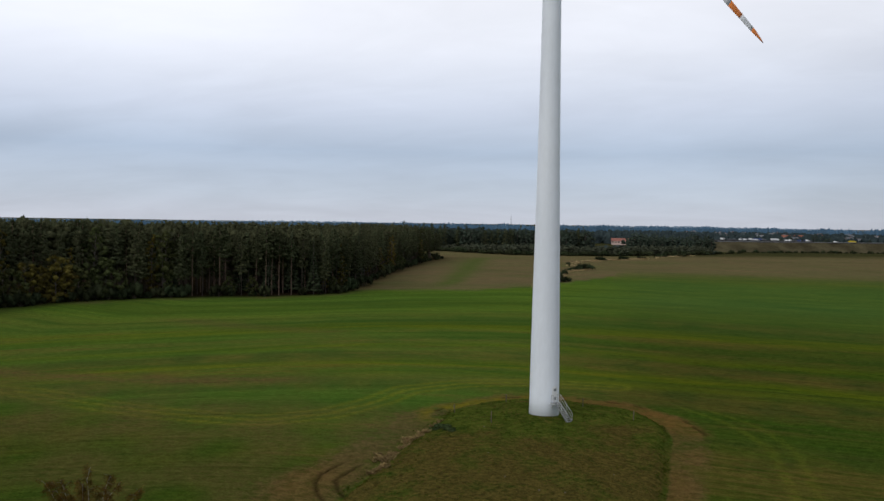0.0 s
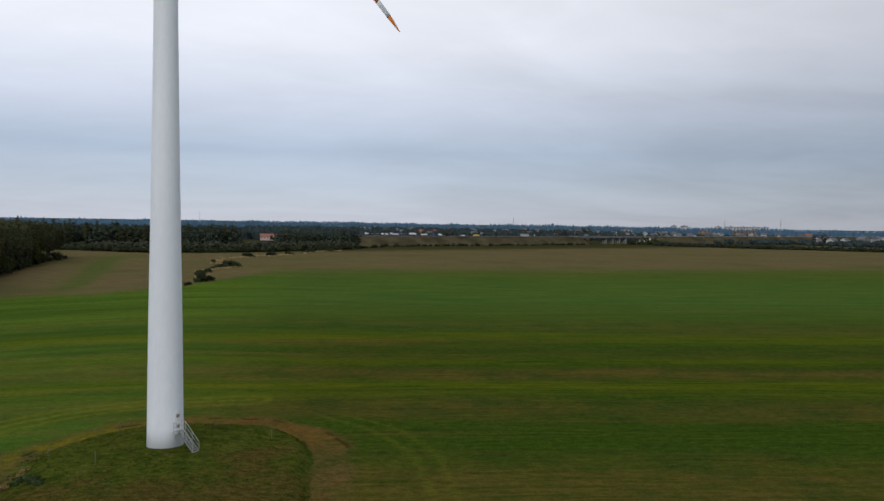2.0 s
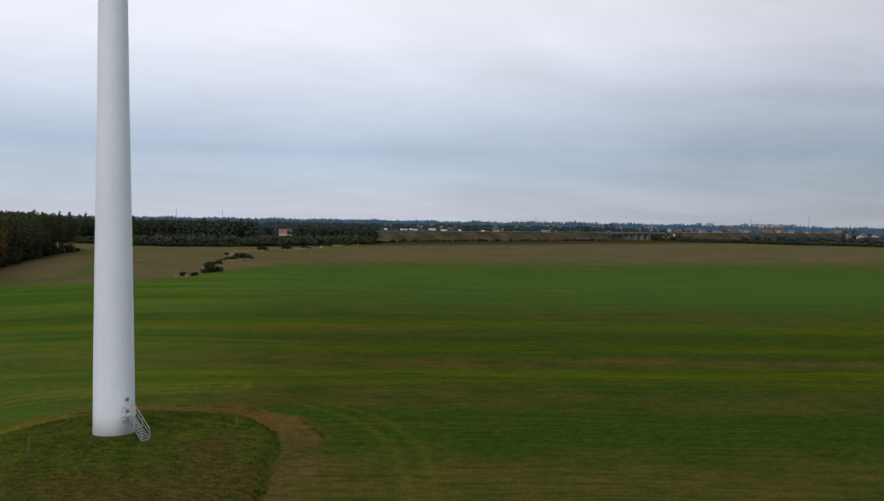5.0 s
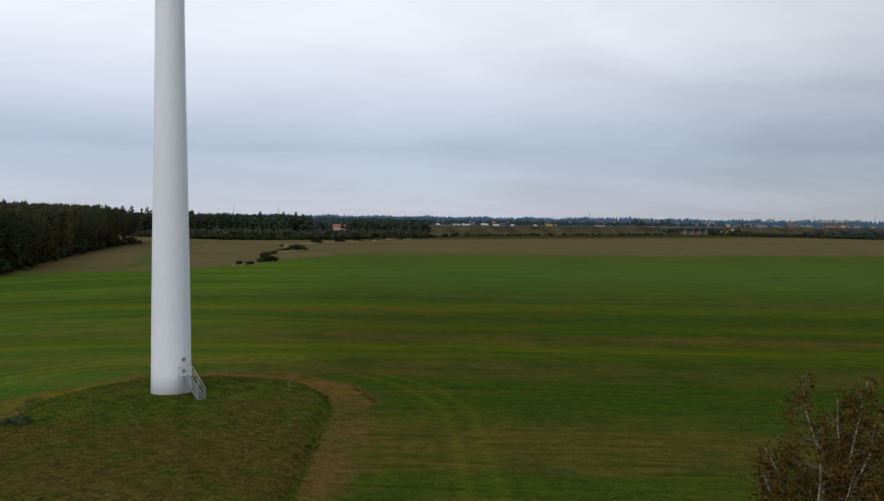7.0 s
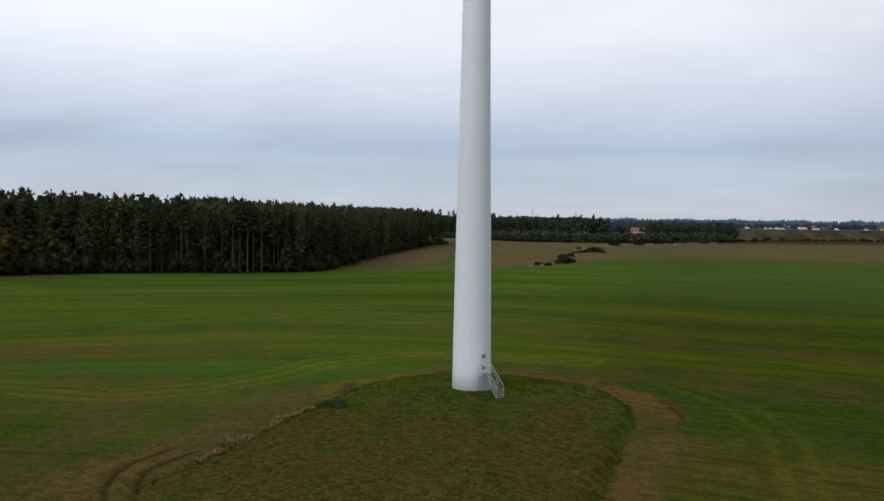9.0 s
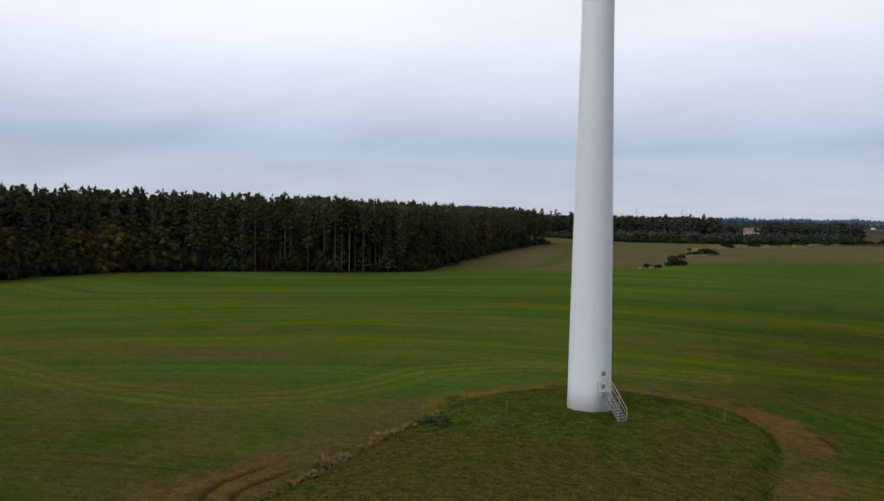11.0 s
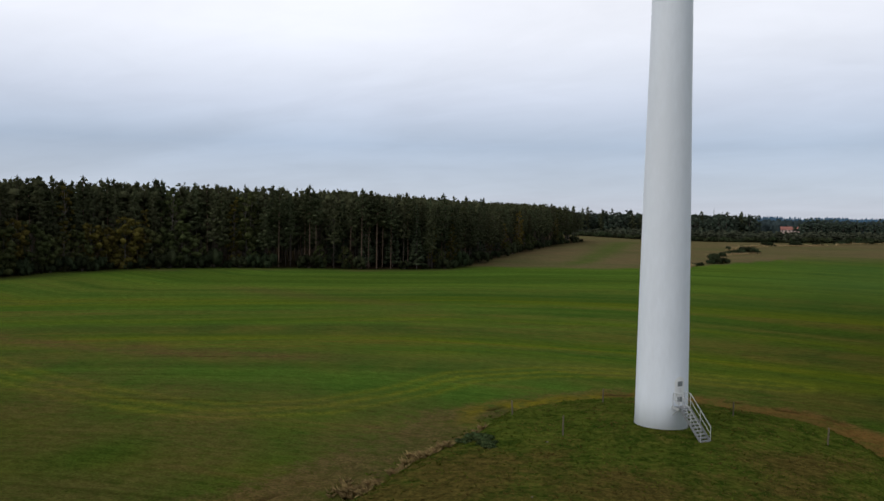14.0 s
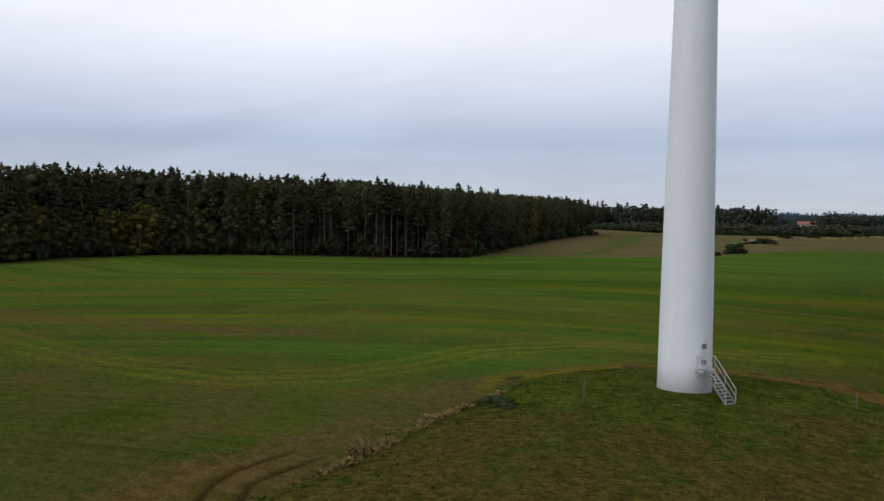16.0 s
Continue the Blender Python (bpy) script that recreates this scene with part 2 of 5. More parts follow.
def lathe(bm, profile, sides=64, cap=True):
    """Rings at (z, radius), joined."""
    rings = []
    for z, r in profile:
        rings.append([bm.verts.new((r * math.cos(2 * math.pi * k / sides), r * math.sin(2 * math.pi * k / sides), z)) for k in range(sides)])
    for lo, hi in zip(rings, rings[1:]):
        for k in range(sides):
            bm.faces.new((lo[k], lo[(k + 1) % sides], hi[(k + 1) % sides], hi[k]))
    if cap:
        bm.faces.new(rings[0][::-1])
        bm.faces.new(rings[-1])


def sm(a, b, x):
    t = np.clip((np.asarray(x, float) - a) / (b - a), 0, 1)
    return t * t * (3 - 2 * t)


# ---- ground ----
def waves(x, y, scale, seed):
    """Smooth irregular swell between -1 and 1."""
    r = np.random.RandomState(seed)
    v = 0
    for k in range(7):
        a, p = r.uniform(0, 2 * np.pi), r.uniform(0, 2 * np.pi)
        f = r.uniform(0.6, 1.8) * 2 * np.pi / scale
        v = v + np.sin((x * np.cos(a) + y * np.sin(a)) * f + p)
    return v / 4.0


def mound_reach(x, y):
    """How far out from the middle line of the raised pad a place lies."""
    return np.hypot(x - 1.0 - 0.06 * np.minimum(y, 0.0), np.maximum(y, 0.0)) + 0.5 * waves(x, y, 17, 3)


RUTS = ([(-19.2, -18.5), (-20.3, -22.8), (-20.6, -25.0), (-20.1, -27.4), (-18.8, -30.0), (-14.5, -35.5)],
        [(-17.6, -20.5), (-18.3, -24.4), (-18.4, -26.2), (-17.0, -28.9), (-13.0, -33.8)])


def rut_depth(x, y):
    """Wheel ruts in the soil beside the pad, and torn ground round its far side."""
    out = np.zeros(np.shape(x))
    for line in RUTS:
        for (x0, y0), (x1, y1) in zip(line, line[1:]):
            dx, dy = x1 - x0, y1 - y0
            u = np.clip(((x - x0) * dx + (y - y0) * dy) / (dx * dx + dy * dy), 0, 1)
            d = np.hypot(x - x0 - u * dx, y - y0 - u * dy)
            out = np.maximum(out, np.exp(-(d / 0.20) ** 2))
    out = out * sm(-18.5, -23, y)
    r = np.hypot(x - 1.0, y)
    torn = np.exp(-((r - 18.6 - 1.1 * (x - 1.0) / np.maximum(r, 1.0) - 0.6 * waves(x, y, 9, 8)) / 0.36) ** 2) * sm(1, 5, y) * sm(-0.1, 0.5, waves(x, y, 6, 14))
    return np.maximum(out, 0.8 * torn)


def ground_z(x, y):
    x, y = np.asarray(x, float), np.asarray(y, float)
    z = -1.85 + 2.6 * sm(70, 160, -x) + 0.12 * waves(x, y, 60, 1) * sm(15, 40, np.hypot(x, y))
    d = mound_reach(x, y)
    top = -0.95 * np.clip(d / 13.0, 0, 1.1) ** 2 + 0.05 * waves(x, y, 4, 5)
    top = top + 0.10 * sm(3, -4, y)
    f = 1 - sm(13.3, 15.3, d)
    z = z * (1 - f) + top * f
    near = sm(2.2, 5.0, np.hypot(x, y))
    z = z * near + (0.14 - 0.06 * np.clip(y, -2.5, 2.5)) * (1 - near)
    z = z - 0.20 * rut_depth(x, y)
    return z


EDGE_X = [-300, -95, -77, -48, -29, -10, 6, 63, 154, 338, 700]
EDGE_Y = [150, 165, 182, 194, 222, 267, 311, 322, 318, 333, 350]


WOOD_EDGE = [(-166, 5), (-150, 30), (-146, 45), (-148.5, 62), (-145, 79), (-138, 95.5), (-127, 110), (-115, 124), (-102, 135), (-92.5, 150), (-90, 163),
             (-93, 185), (-98, 215), (-104, 260), (-110, 310), (-113, 360), (-113, 392), (-135, 412), (-175, 420)]


def beyond_edge(x, y, line):
    """Signed distance to a line, positive on its left-hand side."""
    best, side = np.full(x.shape, 1e9), np.zeros(x.shape)
    for (x0, y0), (x1, y1) in zip(line, line[1:]):
        dx, dy = x1 - x0, y1 - y0
        length = math.hypot(dx, dy)
        u = np.clip(((x - x0) * dx + (y - y0) * dy) / length ** 2, 0, 1)
        d = np.hypot(x - x0 - u * dx, y - y0 - u * dy)
        left = (x - x0) * -dy + (y - y0) * dx
        closer = d < best - 1e-9
        best, side = np.where(closer, d, best), np.where(closer, np.sign(left), side)
    return best * side


def graded(lo, hi, fine_lo, fine_hi, step, grow):
    right = [fine_hi]
    s = step
    while right[-1] < hi:
        s *= grow
        right.append(right[-1] + s)
    left = [fine_lo]
    s = step
    while left[-1] > lo:
        s *= grow
        left.append(left[-1] - s)
    return np.array(left[:0:-1] + list(np.arange(fine_lo, fine_hi + step / 2, step)) + right[1:])


def build_ground():
    xs, ys = graded(-4600, 4600, -26, 24, 0.28, 1.07), graded(-4600, 4600, -36, 22, 0.28, 1.07)
    X, Y = np.meshgrid(xs, ys)
    Z = ground_z(X, Y)
    n, m = X.shape
    verts = np.stack([X, Y, Z], -1).reshape(-1, 3)
    k = np.arange(n * m).reshape(n, m)
    faces = np.stack([k[:-1, :-1], k[:-1, 1:], k[1:, 1:], k[1:, :-1]], -1).reshape(-1, 4)
    me = bpy.data.meshes.new("ground")
    me.vertices.add(len(verts))
    me.vertices.foreach_set("co", verts.ravel())
    me.loops.add(faces.size)
    me.loops.foreach_set("vertex_index", faces.ravel())
    me.polygons.add(len(faces))
    me.polygons.foreach_set("loop_start", np.arange(0, faces.size, 4))
    me.polygons.foreach_set("use_smooth", np.ones(len(faces), bool))
    me.update()
    x, y = verts[:, 0], verts[:, 1]
    d = mound_reach(x, y)
    edge = np.interp(x, EDGE_X, EDGE_Y)
    soft = np.where(x < 0, 6.0, 45.0)
    stubble = sm(-1, 1, (y - edge) / soft)
    pad = 1 - sm(13.6, 15.4, d)
    east = sm(-4, 6, x)
    ring = sm(14.8, 15.4, d) * (1 - sm(17.0, 21.0, d))
    swell = waves(x, y, 11, 41)
    worn = np.exp(-(((x + 21.5) / 4.8) ** 2 + ((y + 28.5) / 7.5) ** 2))
    west = np.maximum((0.95 + 0.12 * swell) * sm(13.6, 16.5, d) * (1 - sm(18, 27, d)) * sm(12, -4, y), 1.1 * worn)
    ring = ring * (0.88 + 0.25 * swell)
    north = sm(13.9, 15.0, d) * (1 - sm(17.5, 22.5, d)) * sm(3, 9, y + 0.25 * np.abs(x - 1))
    soil = np.maximum(ring * east, np.maximum(west * (1 - east), north))
    rust = np.maximum(np.maximum(north * sm(-14, -2, x), 0.5 * worn), 0.45 * ring * east)
    gold = np.exp(-((d - 17.2) / 2.0) ** 2) * sm(-3, 4, y) * sm(1, -8, x) * sm(-0.7, 0.5, waves(x, y, 7, 52))
    bare = np.exp(-((y - np.interp(x, [-100, -72, -53, -40], [5, 8.7, 14.6, 19]) + 1.5 * swell) / 3.4) ** 2) * sm(-34, -50, x)
    bare = np.maximum(bare, 0.6 * np.exp(-((y - 70 + 0.05 * (x + 75) + 2 * swell) / 4.5) ** 2) * sm(-48, -64, x) * sm(-115, -95, x))
    bare = np.maximum(bare, 0.6 * sm(-12, -24, x) * sm(14, -8, y) * sm(-0.9, 0.5, waves(x, y, 17, 77)))
    w = np.minimum(x, 0.0)
    w = np.where(w < -115, -115, w)
    lane = y + 0.13 * x + 0.00625 * w * w
    tram = np.exp(-((x - np.interp(y, [-30, -16, -1, 7, 12, 19], [26.4, 27.3, 27.4, 25, 22.5, 17])) / 0.55) ** 2) + np.exp(-((x - np.interp(y, [-30, -16, -1, 7, 12, 19], [28.8, 29.6, 30.2, 28.5, 26, 20])) / 0.55) ** 2)
    tram = 0.26 * tram * sm(21, 16, y) * sm(-60, -40, y)
    near = (x > -420) & (x < 0) & (y > -80) & (y < 560)
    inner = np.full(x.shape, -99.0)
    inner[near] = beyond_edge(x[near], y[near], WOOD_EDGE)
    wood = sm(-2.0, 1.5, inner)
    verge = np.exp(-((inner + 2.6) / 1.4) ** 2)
    path = [(-80, -3), (-62, -6.6), (-50, -8.1), (-37, -7.4), (-29.7, -1.3), (-25.5, 8), (-23.8, 16.4), (-16, 24), (-6, 28), (8, 29)]
    close = (x > -90) & (x < 15) & (y > -20) & (y < 40)
    off = np.full(x.shape, 99.0)
    off[close] = np.abs(beyond_edge(x[close], y[close], path))
    tram = np.maximum(tram, 0.7 * np.exp(-(off / 0.75) ** 2))
    tram = np.maximum(tram, 0.55 * np.exp(-((off - 2.4) / 0.7) ** 2))
    lush = np.exp(-((x - np.interp(y, [200, 230, 300, 390, 450], [-66, -68, -78, -92, -98])) / np.interp(y, [200, 400], [4.5, 8.0])) ** 2) * sm(185, 215, y) * sm(470, 400, y)
    outland = sm(505, 560, y - 0.42 * np.maximum(x, 0))
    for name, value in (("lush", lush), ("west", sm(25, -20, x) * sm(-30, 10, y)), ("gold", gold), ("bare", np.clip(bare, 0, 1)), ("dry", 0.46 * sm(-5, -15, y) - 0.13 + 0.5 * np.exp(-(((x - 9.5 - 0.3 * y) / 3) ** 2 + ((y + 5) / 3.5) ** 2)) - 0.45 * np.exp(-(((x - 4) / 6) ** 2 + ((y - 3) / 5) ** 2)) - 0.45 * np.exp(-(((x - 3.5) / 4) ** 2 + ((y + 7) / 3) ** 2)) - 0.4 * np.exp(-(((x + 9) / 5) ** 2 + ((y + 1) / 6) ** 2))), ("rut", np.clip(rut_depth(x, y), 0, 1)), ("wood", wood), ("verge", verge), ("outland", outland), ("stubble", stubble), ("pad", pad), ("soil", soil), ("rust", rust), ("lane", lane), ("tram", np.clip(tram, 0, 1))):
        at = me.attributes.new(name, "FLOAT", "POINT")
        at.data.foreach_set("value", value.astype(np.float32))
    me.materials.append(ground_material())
    return tagged(new("ground", me), "dark green winter crop field with a grassy pad and worn soil tracks", "field", kind="structure")


LANES = [  # across the field: distance, brown share, yellow share
    (-60, 0.3, 0.0), (-14, 0.25, 0.1), (-6, 0.5, 0.05), (2, 0.5, 0.1), (7, 0.15, 0.0), (14, 0.1, 0.0), (19, 0.55, 0.0), (27, 0.7, 0.0),
    (33, 0.15, 0.45), (36, 0.3, 0.2), (39, 0.0, 0.75), (43, 0.4, 0.5), (47, 0.8, 0.15), (54, 0.75, 0.0), (58, 0.1, 0.1), (62, 0.1, 0.55), (66, 0.4, 0.2), (73, 0.45, 0.0), (82, 0.1, 0.1),
    (91, 0.15, 0.65), (98, 0.2, 0.45), (104, 0.3, 0.0), (120, 0.5, 0.1), (130, 0.05, 0.2), (150, 0.2, 0.2), (175, 0.1, 0.1), (210, 0.1, 0.25),
    (250, 0.1, 0.15), (300, 0.35, 0.35)]


def ground_material():
    m = bpy.data.materials.new("field_ground")
    m.use_nodes = True
    n = Nodes(m.node_tree)
    bsdf = m.node_tree.nodes["Principled BSDF"]

    def attr(name):
        a = n.tree.nodes.new("ShaderNodeAttribute")
        a.attribute_name = name
        return a.outputs["Fac"]

    co = n.add("ShaderNodeTexCoord").outputs["Object"]
    flat = n.mapped(co, (1, 1, 0))
    wide, mid, small, tiny = n.noise(flat, 0.018, 3), n.noise(flat, 0.13, 4, 0.6), n.noise(flat, 0.9, 5, 0.7), n.noise(flat, 5.0, 4, 0.75)
    split = n.add("ShaderNodeSeparateXYZ")
    n.link(co, split.inputs[0])
    lane_co = n.add("ShaderNodeCombineXYZ")
    n.link(n.math("MULTIPLY", split.outputs[0], 0.10), lane_co.inputs[0])
    n.link(attr("lane"), lane_co.inputs[1])
    along, streak, broad = n.noise(lane_co.outputs[0], 0.24, 5, 0.65, 0.3), n.noise(lane_co.outputs[0], 1.1, 5, 0.72, 0.2), n.noise(lane_co.outputs[0], 0.055, 4, 0.6, 0.4)
    # crop in drilled lanes
    lane = n.math("ADD", attr("lane"), n.math("ADD", n.span(mid, 0, 1, -2.6, 2.6, False), n.span(wide, 0.2, 0.8, -4, 4, False)))
    at = n.span(lane, -60, 300, 0, 1, False)
    brown = n.ramp(at, [((p + 60) / 360, b) for p, b, _ in LANES])
    yellow = n.ramp(at, [((p + 60) / 360, y) for p, _, y in LANES])
    green = n.mix(n.span(n.math("ADD", n.math("MULTIPLY", small, 0.4), n.math("MULTIPLY", streak, 0.6)), 0.34, 0.66), (0.015, 0.040, 0.005), (0.038, 0.080, 0.008))
    green = n.mix(n.span(tiny, 0.35, 0.75, 0, 0.5), green, (0.066, 0.096, 0.009))
    far = n.span(attr("lane"), 60, 190)
    green = n.mix(far, green, n.mix(n.span(n.math("ADD", n.math("MULTIPLY", along, 0.6), n.math("MULTIPLY", streak, 0.4)), 0.34, 0.66), (0.037, 0.088, 0.018), (0.073, 0.138, 0.028)))
    sweep = n.math("ADD", n.math("MULTIPLY", broad, 0.55), n.math("MULTIPLY", along, 0.45))
    green = n.mix(n.math("MULTIPLY", attr("west"), 0.9), green, n.mix(n.span(sweep, 0.36, 0.62), (0.041, 0.091, 0.013), (0.085, 0.156, 0.020)))
    fy = n.math("MULTIPLY", yellow, n.span(n.math("ADD", n.math("MULTIPLY", along, 0.6), n.math("MULTIPLY", streak, 0.4)), 0.36, 0.60), True)
    crop = n.mix(fy, green, (0.122, 0.132, 0.007))
    fb = n.math("MULTIPLY", brown, n.span(n.math("ADD", n.math("MULTIPLY", along, 0.6), n.math("MULTIPLY", small, 0.4)), 0.28, 0.56), True)
    patch = n.math("MULTIPLY", n.span(broad, 0.46, 0.60), n.span(attr("lane"), 160, 80))
    fb = n.math("MAXIMUM", fb, n.math("MULTIPLY", patch, n.span(streak, 0.30, 0.62, 0.1, 0.9)))
    fb = n.math("MAXIMUM", fb, n.math("MULTIPLY", n.math("MULTIPLY", attr("west"), n.span(attr("lane"), 150, 90)), n.span(n.math("ADD", n.math("MULTIPLY", broad, 0.45), n.math("ADD", n.math("MULTIPLY", wide, 0.25), n.math("MULTIPLY", along, 0.30))), 0.49, 0.64, 0.0, 0.55)))
    crop = n.mix(n.math("MULTIPLY", fb, n.span(attr("west"), 0, 1, 0.74, 0.7, False)), crop, n.mix(n.span(n.math("ADD", n.math("MULTIPLY", broad, 0.5), n.math("MULTIPLY", mid, 0.5)), 0.42, 0.58), (0.054, 0.048, 0.017), (0.122, 0.076, 0.023)))
    crop = n.mix(n.math("MULTIPLY", attr("tram"), n.span(small, 0.35, 0.6, 0.3, 1.0)), crop, (0.150, 0.160, 0.015))
    crop = n.mix(n.math("MULTIPLY", attr("bare"), n.span(n.math("ADD", n.math("MULTIPLY", small, 0.5), n.math("MULTIPLY", streak, 0.5)), 0.36, 0.58, 0.25, 0.9)), crop, (0.112, 0.074, 0.028))
    # thin dark drill marks
    wv = n.tree.nodes.new("ShaderNodeMath")
    wv.operation = "PINGPONG"
    n.link(n.math("ADD", attr("lane"), n.span(mid, 0, 1, -1.2, 1.2, False)), wv.inputs[0])
    wv.inputs[1].default_value = 6.0
    mark = n.math("MULTIPLY", n.span(wv.outputs[0], 0.0, 0.5, 1, 0), n.span(along, 0.45, 0.62))
    crop = n.mix(n.math("MULTIPLY", n.math("MULTIPLY", mark, n.span(small, 0.35, 0.6)), 0.5), crop, (0.010, 0.018, 0.003))
    # stubble beyond
    st = n.mix(n.span(n.math("ADD", n.math("MULTIPLY", along, 0.55), n.math("MULTIPLY", mid, 0.45)), 0.35, 0.65), (0.104, 0.090, 0.042), (0.172, 0.120, 0.062))
    st = n.mix(n.span(n.math("ADD", n.math("MULTIPLY", wide, 0.6), n.math("MULTIPLY", mid, 0.4)), 0.47, 0.62, 0, 0.6), st, (0.080, 0.088, 0.030))
    st = n.mix(n.span(n.math("ADD", n.math("MULTIPLY", broad, 0.6), n.math("MULTIPLY", along, 0.4)), 0.46, 0.62, 0, 0.6), st, (0.108, 0.116, 0.042))
    st = n.mix(n.math("MULTIPLY", attr("lush"), n.span(along, 0.34, 0.6, 0.35, 0.9)), st, (0.062, 0.104, 0.018))
    c = n.mix(attr("stubble"), crop, st)
    # bare soil
    soil = n.mix(n.span(n.math("ADD", n.math("MULTIPLY", small, 0.5), n.math("MULTIPLY", tiny, 0.5)), 0.38, 0.62), (0.056, 0.043, 0.016), (0.130, 0.090, 0.038))
    soil = n.mix(n.math("MULTIPLY", attr("rust"), n.span(mid, 0.3, 0.6, 0.55, 1.0)), soil, (0.165, 0.082, 0.026))
    ragged = n.math("ADD", n.math("MULTIPLY", mid, 0.9), n.math("ADD", n.math("MULTIPLY", small, 0.7), n.math("MULTIPLY", tiny, 0.5)))
    fs = n.math("MULTIPLY", n.span(n.math("ADD", n.math("MULTIPLY", attr("soil"), 1.0), n.math("MULTIPLY", n.math("SUBTRACT", ragged, 1.05), 1.5)), 0.25, 0.95), n.span(tiny, 0.3, 0.6, 0.45, 1.0), True)
    c = n.mix(n.math("MULTIPLY", fs, n.span(n.math("ADD", n.math("MULTIPLY", mid, 0.5), n.math("MULTIPLY", small, 0.5)), 0.36, 0.60, 0.5, 0.95)), c, soil)
    c = n.mix(n.math("MULTIPLY", attr("gold"), n.span(small, 0.32, 0.58, 0.1, 0.95)), c, (0.150, 0.126, 0.012))
    c = n.mix(n.math("MULTIPLY", attr("rut"), n.span(n.math("ADD", n.math("MULTIPLY", small, 0.5), n.math("MULTIPLY", tiny, 0.5)), 0.36, 0.56, 0.65, 1.0)), c, (0.018, 0.012, 0.005))
    # rough grass on the pad
    wisp = n.noise(n.mapped(co, (1.0, 1.35, 0), (0, 0, 0.25)), 1.3, 5, 0.7, 0.6)
    clump = n.noise(flat, 0.42, 5, 0.7, 0.8)
    gr = n.mix(n.span(n.math("ADD", n.math("MULTIPLY", wisp, 0.5), n.math("MULTIPLY", clump, 0.5)), 0.36, 0.64), (0.020, 0.040, 0.005), (0.088, 0.104, 0.016))
    dry = n.math("ADD", attr("dry"), n.math("SUBTRACT", n.math("ADD", n.math("MULTIPLY", mid, 2.2), n.math("ADD", n.math("MULTIPLY", clump, 1.3), n.math("MULTIPLY", wisp, 0.7))), 1.82))
    gr = n.mix(n.span(dry, 0.05, 0.7, 0, 0.9), gr, n.mix(n.span(n.math("ADD", n.math("MULTIPLY", wisp, 0.6), n.math("MULTIPLY", tiny, 0.4)), 0.36, 0.64), (0.040, 0.033, 0.009), (0.118, 0.086, 0.023)))
    gr = n.mix(n.span(tiny, 0.60, 0.80, 0, 0.35), gr, (0.120, 0.100, 0.028))
    c = n.mix(n.span(n.math("ADD", attr("pad"), n.math("MULTIPLY", n.math("SUBTRACT", ragged, 1.05), 0.9)), 0.3, 0.7), c, gr)
    grain = n.noise(n.mapped(co, (0.7, 1.1, 0), (0, 0, 0.1)), 1.1, 7, 0.82, 0.5)
    hs = n.add("ShaderNodeHueSaturation")
    speck = n.noise(flat, 4.2, 6, 0.8, 0.4)
    n.link(n.math("MULTIPLY", n.span(grain, 0.30, 0.70, 0.72, 1.18), n.span(speck, 0.32, 0.70, 0.62, 1.38, False)), hs.inputs["Value"])
    n.link(c, hs.inputs["Color"])
    c = hs.outputs[0]
    c = n.mix(n.math("MULTIPLY", attr("outland"), 0.92), c, n.mix(n.span(mid, 0.3, 0.7), (0.024, 0.030, 0.010), (0.048, 0.046, 0.018)))
    c = n.mix(n.math("MULTIPLY", attr("verge"), n.span(small, 0.3, 0.6, 0.3, 0.9)), c, (0.100, 0.075, 0.032))
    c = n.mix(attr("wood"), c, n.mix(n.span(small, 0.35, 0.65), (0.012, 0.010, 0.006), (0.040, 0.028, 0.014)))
    n.link(c, bsdf.inputs["Base Color"])
    bsdf.inputs["Roughness"].default_value = 0.95
    bsdf.inputs["Specular IOR Level"].default_value = 0.0
    b = n.add("ShaderNodeBump", Strength=0.9, Distance=0.16)
    n.link(n.math("ADD", n.math("MULTIPLY", tiny, 0.5), small), b.inputs["Height"])
    n.link(b.outputs[0], bsdf.inputs["Normal"])
    return m


ground = build_ground()


def on_ground(x, y):
    return float(ground_z(x, y))


# ---- wind turbine ----
TOWER = [(-0.6, 1.95), (0.0, 1.935), (4.0, 1.90), (8.0, 1.85), (15.0, 1.75), (25.0, 1.57), (31.0, 1.465), (45.0, 1.285), (54.0, 1.19), (72.0, 1.03)]
HUB_Z, BLADE_LENGTH, ROTOR_YAW, OVERHANG, ROTOR_TILT, ROTOR_TURN = 73.76, 37.9, 0.666, 4.12, radians(5), radians(49.4)
DOOR_TURN = radians(-40)


def tower_radius(z):
    return float(np.interp(z, [p[0] for p in TOWER], [p[1] for p in TOWER]))


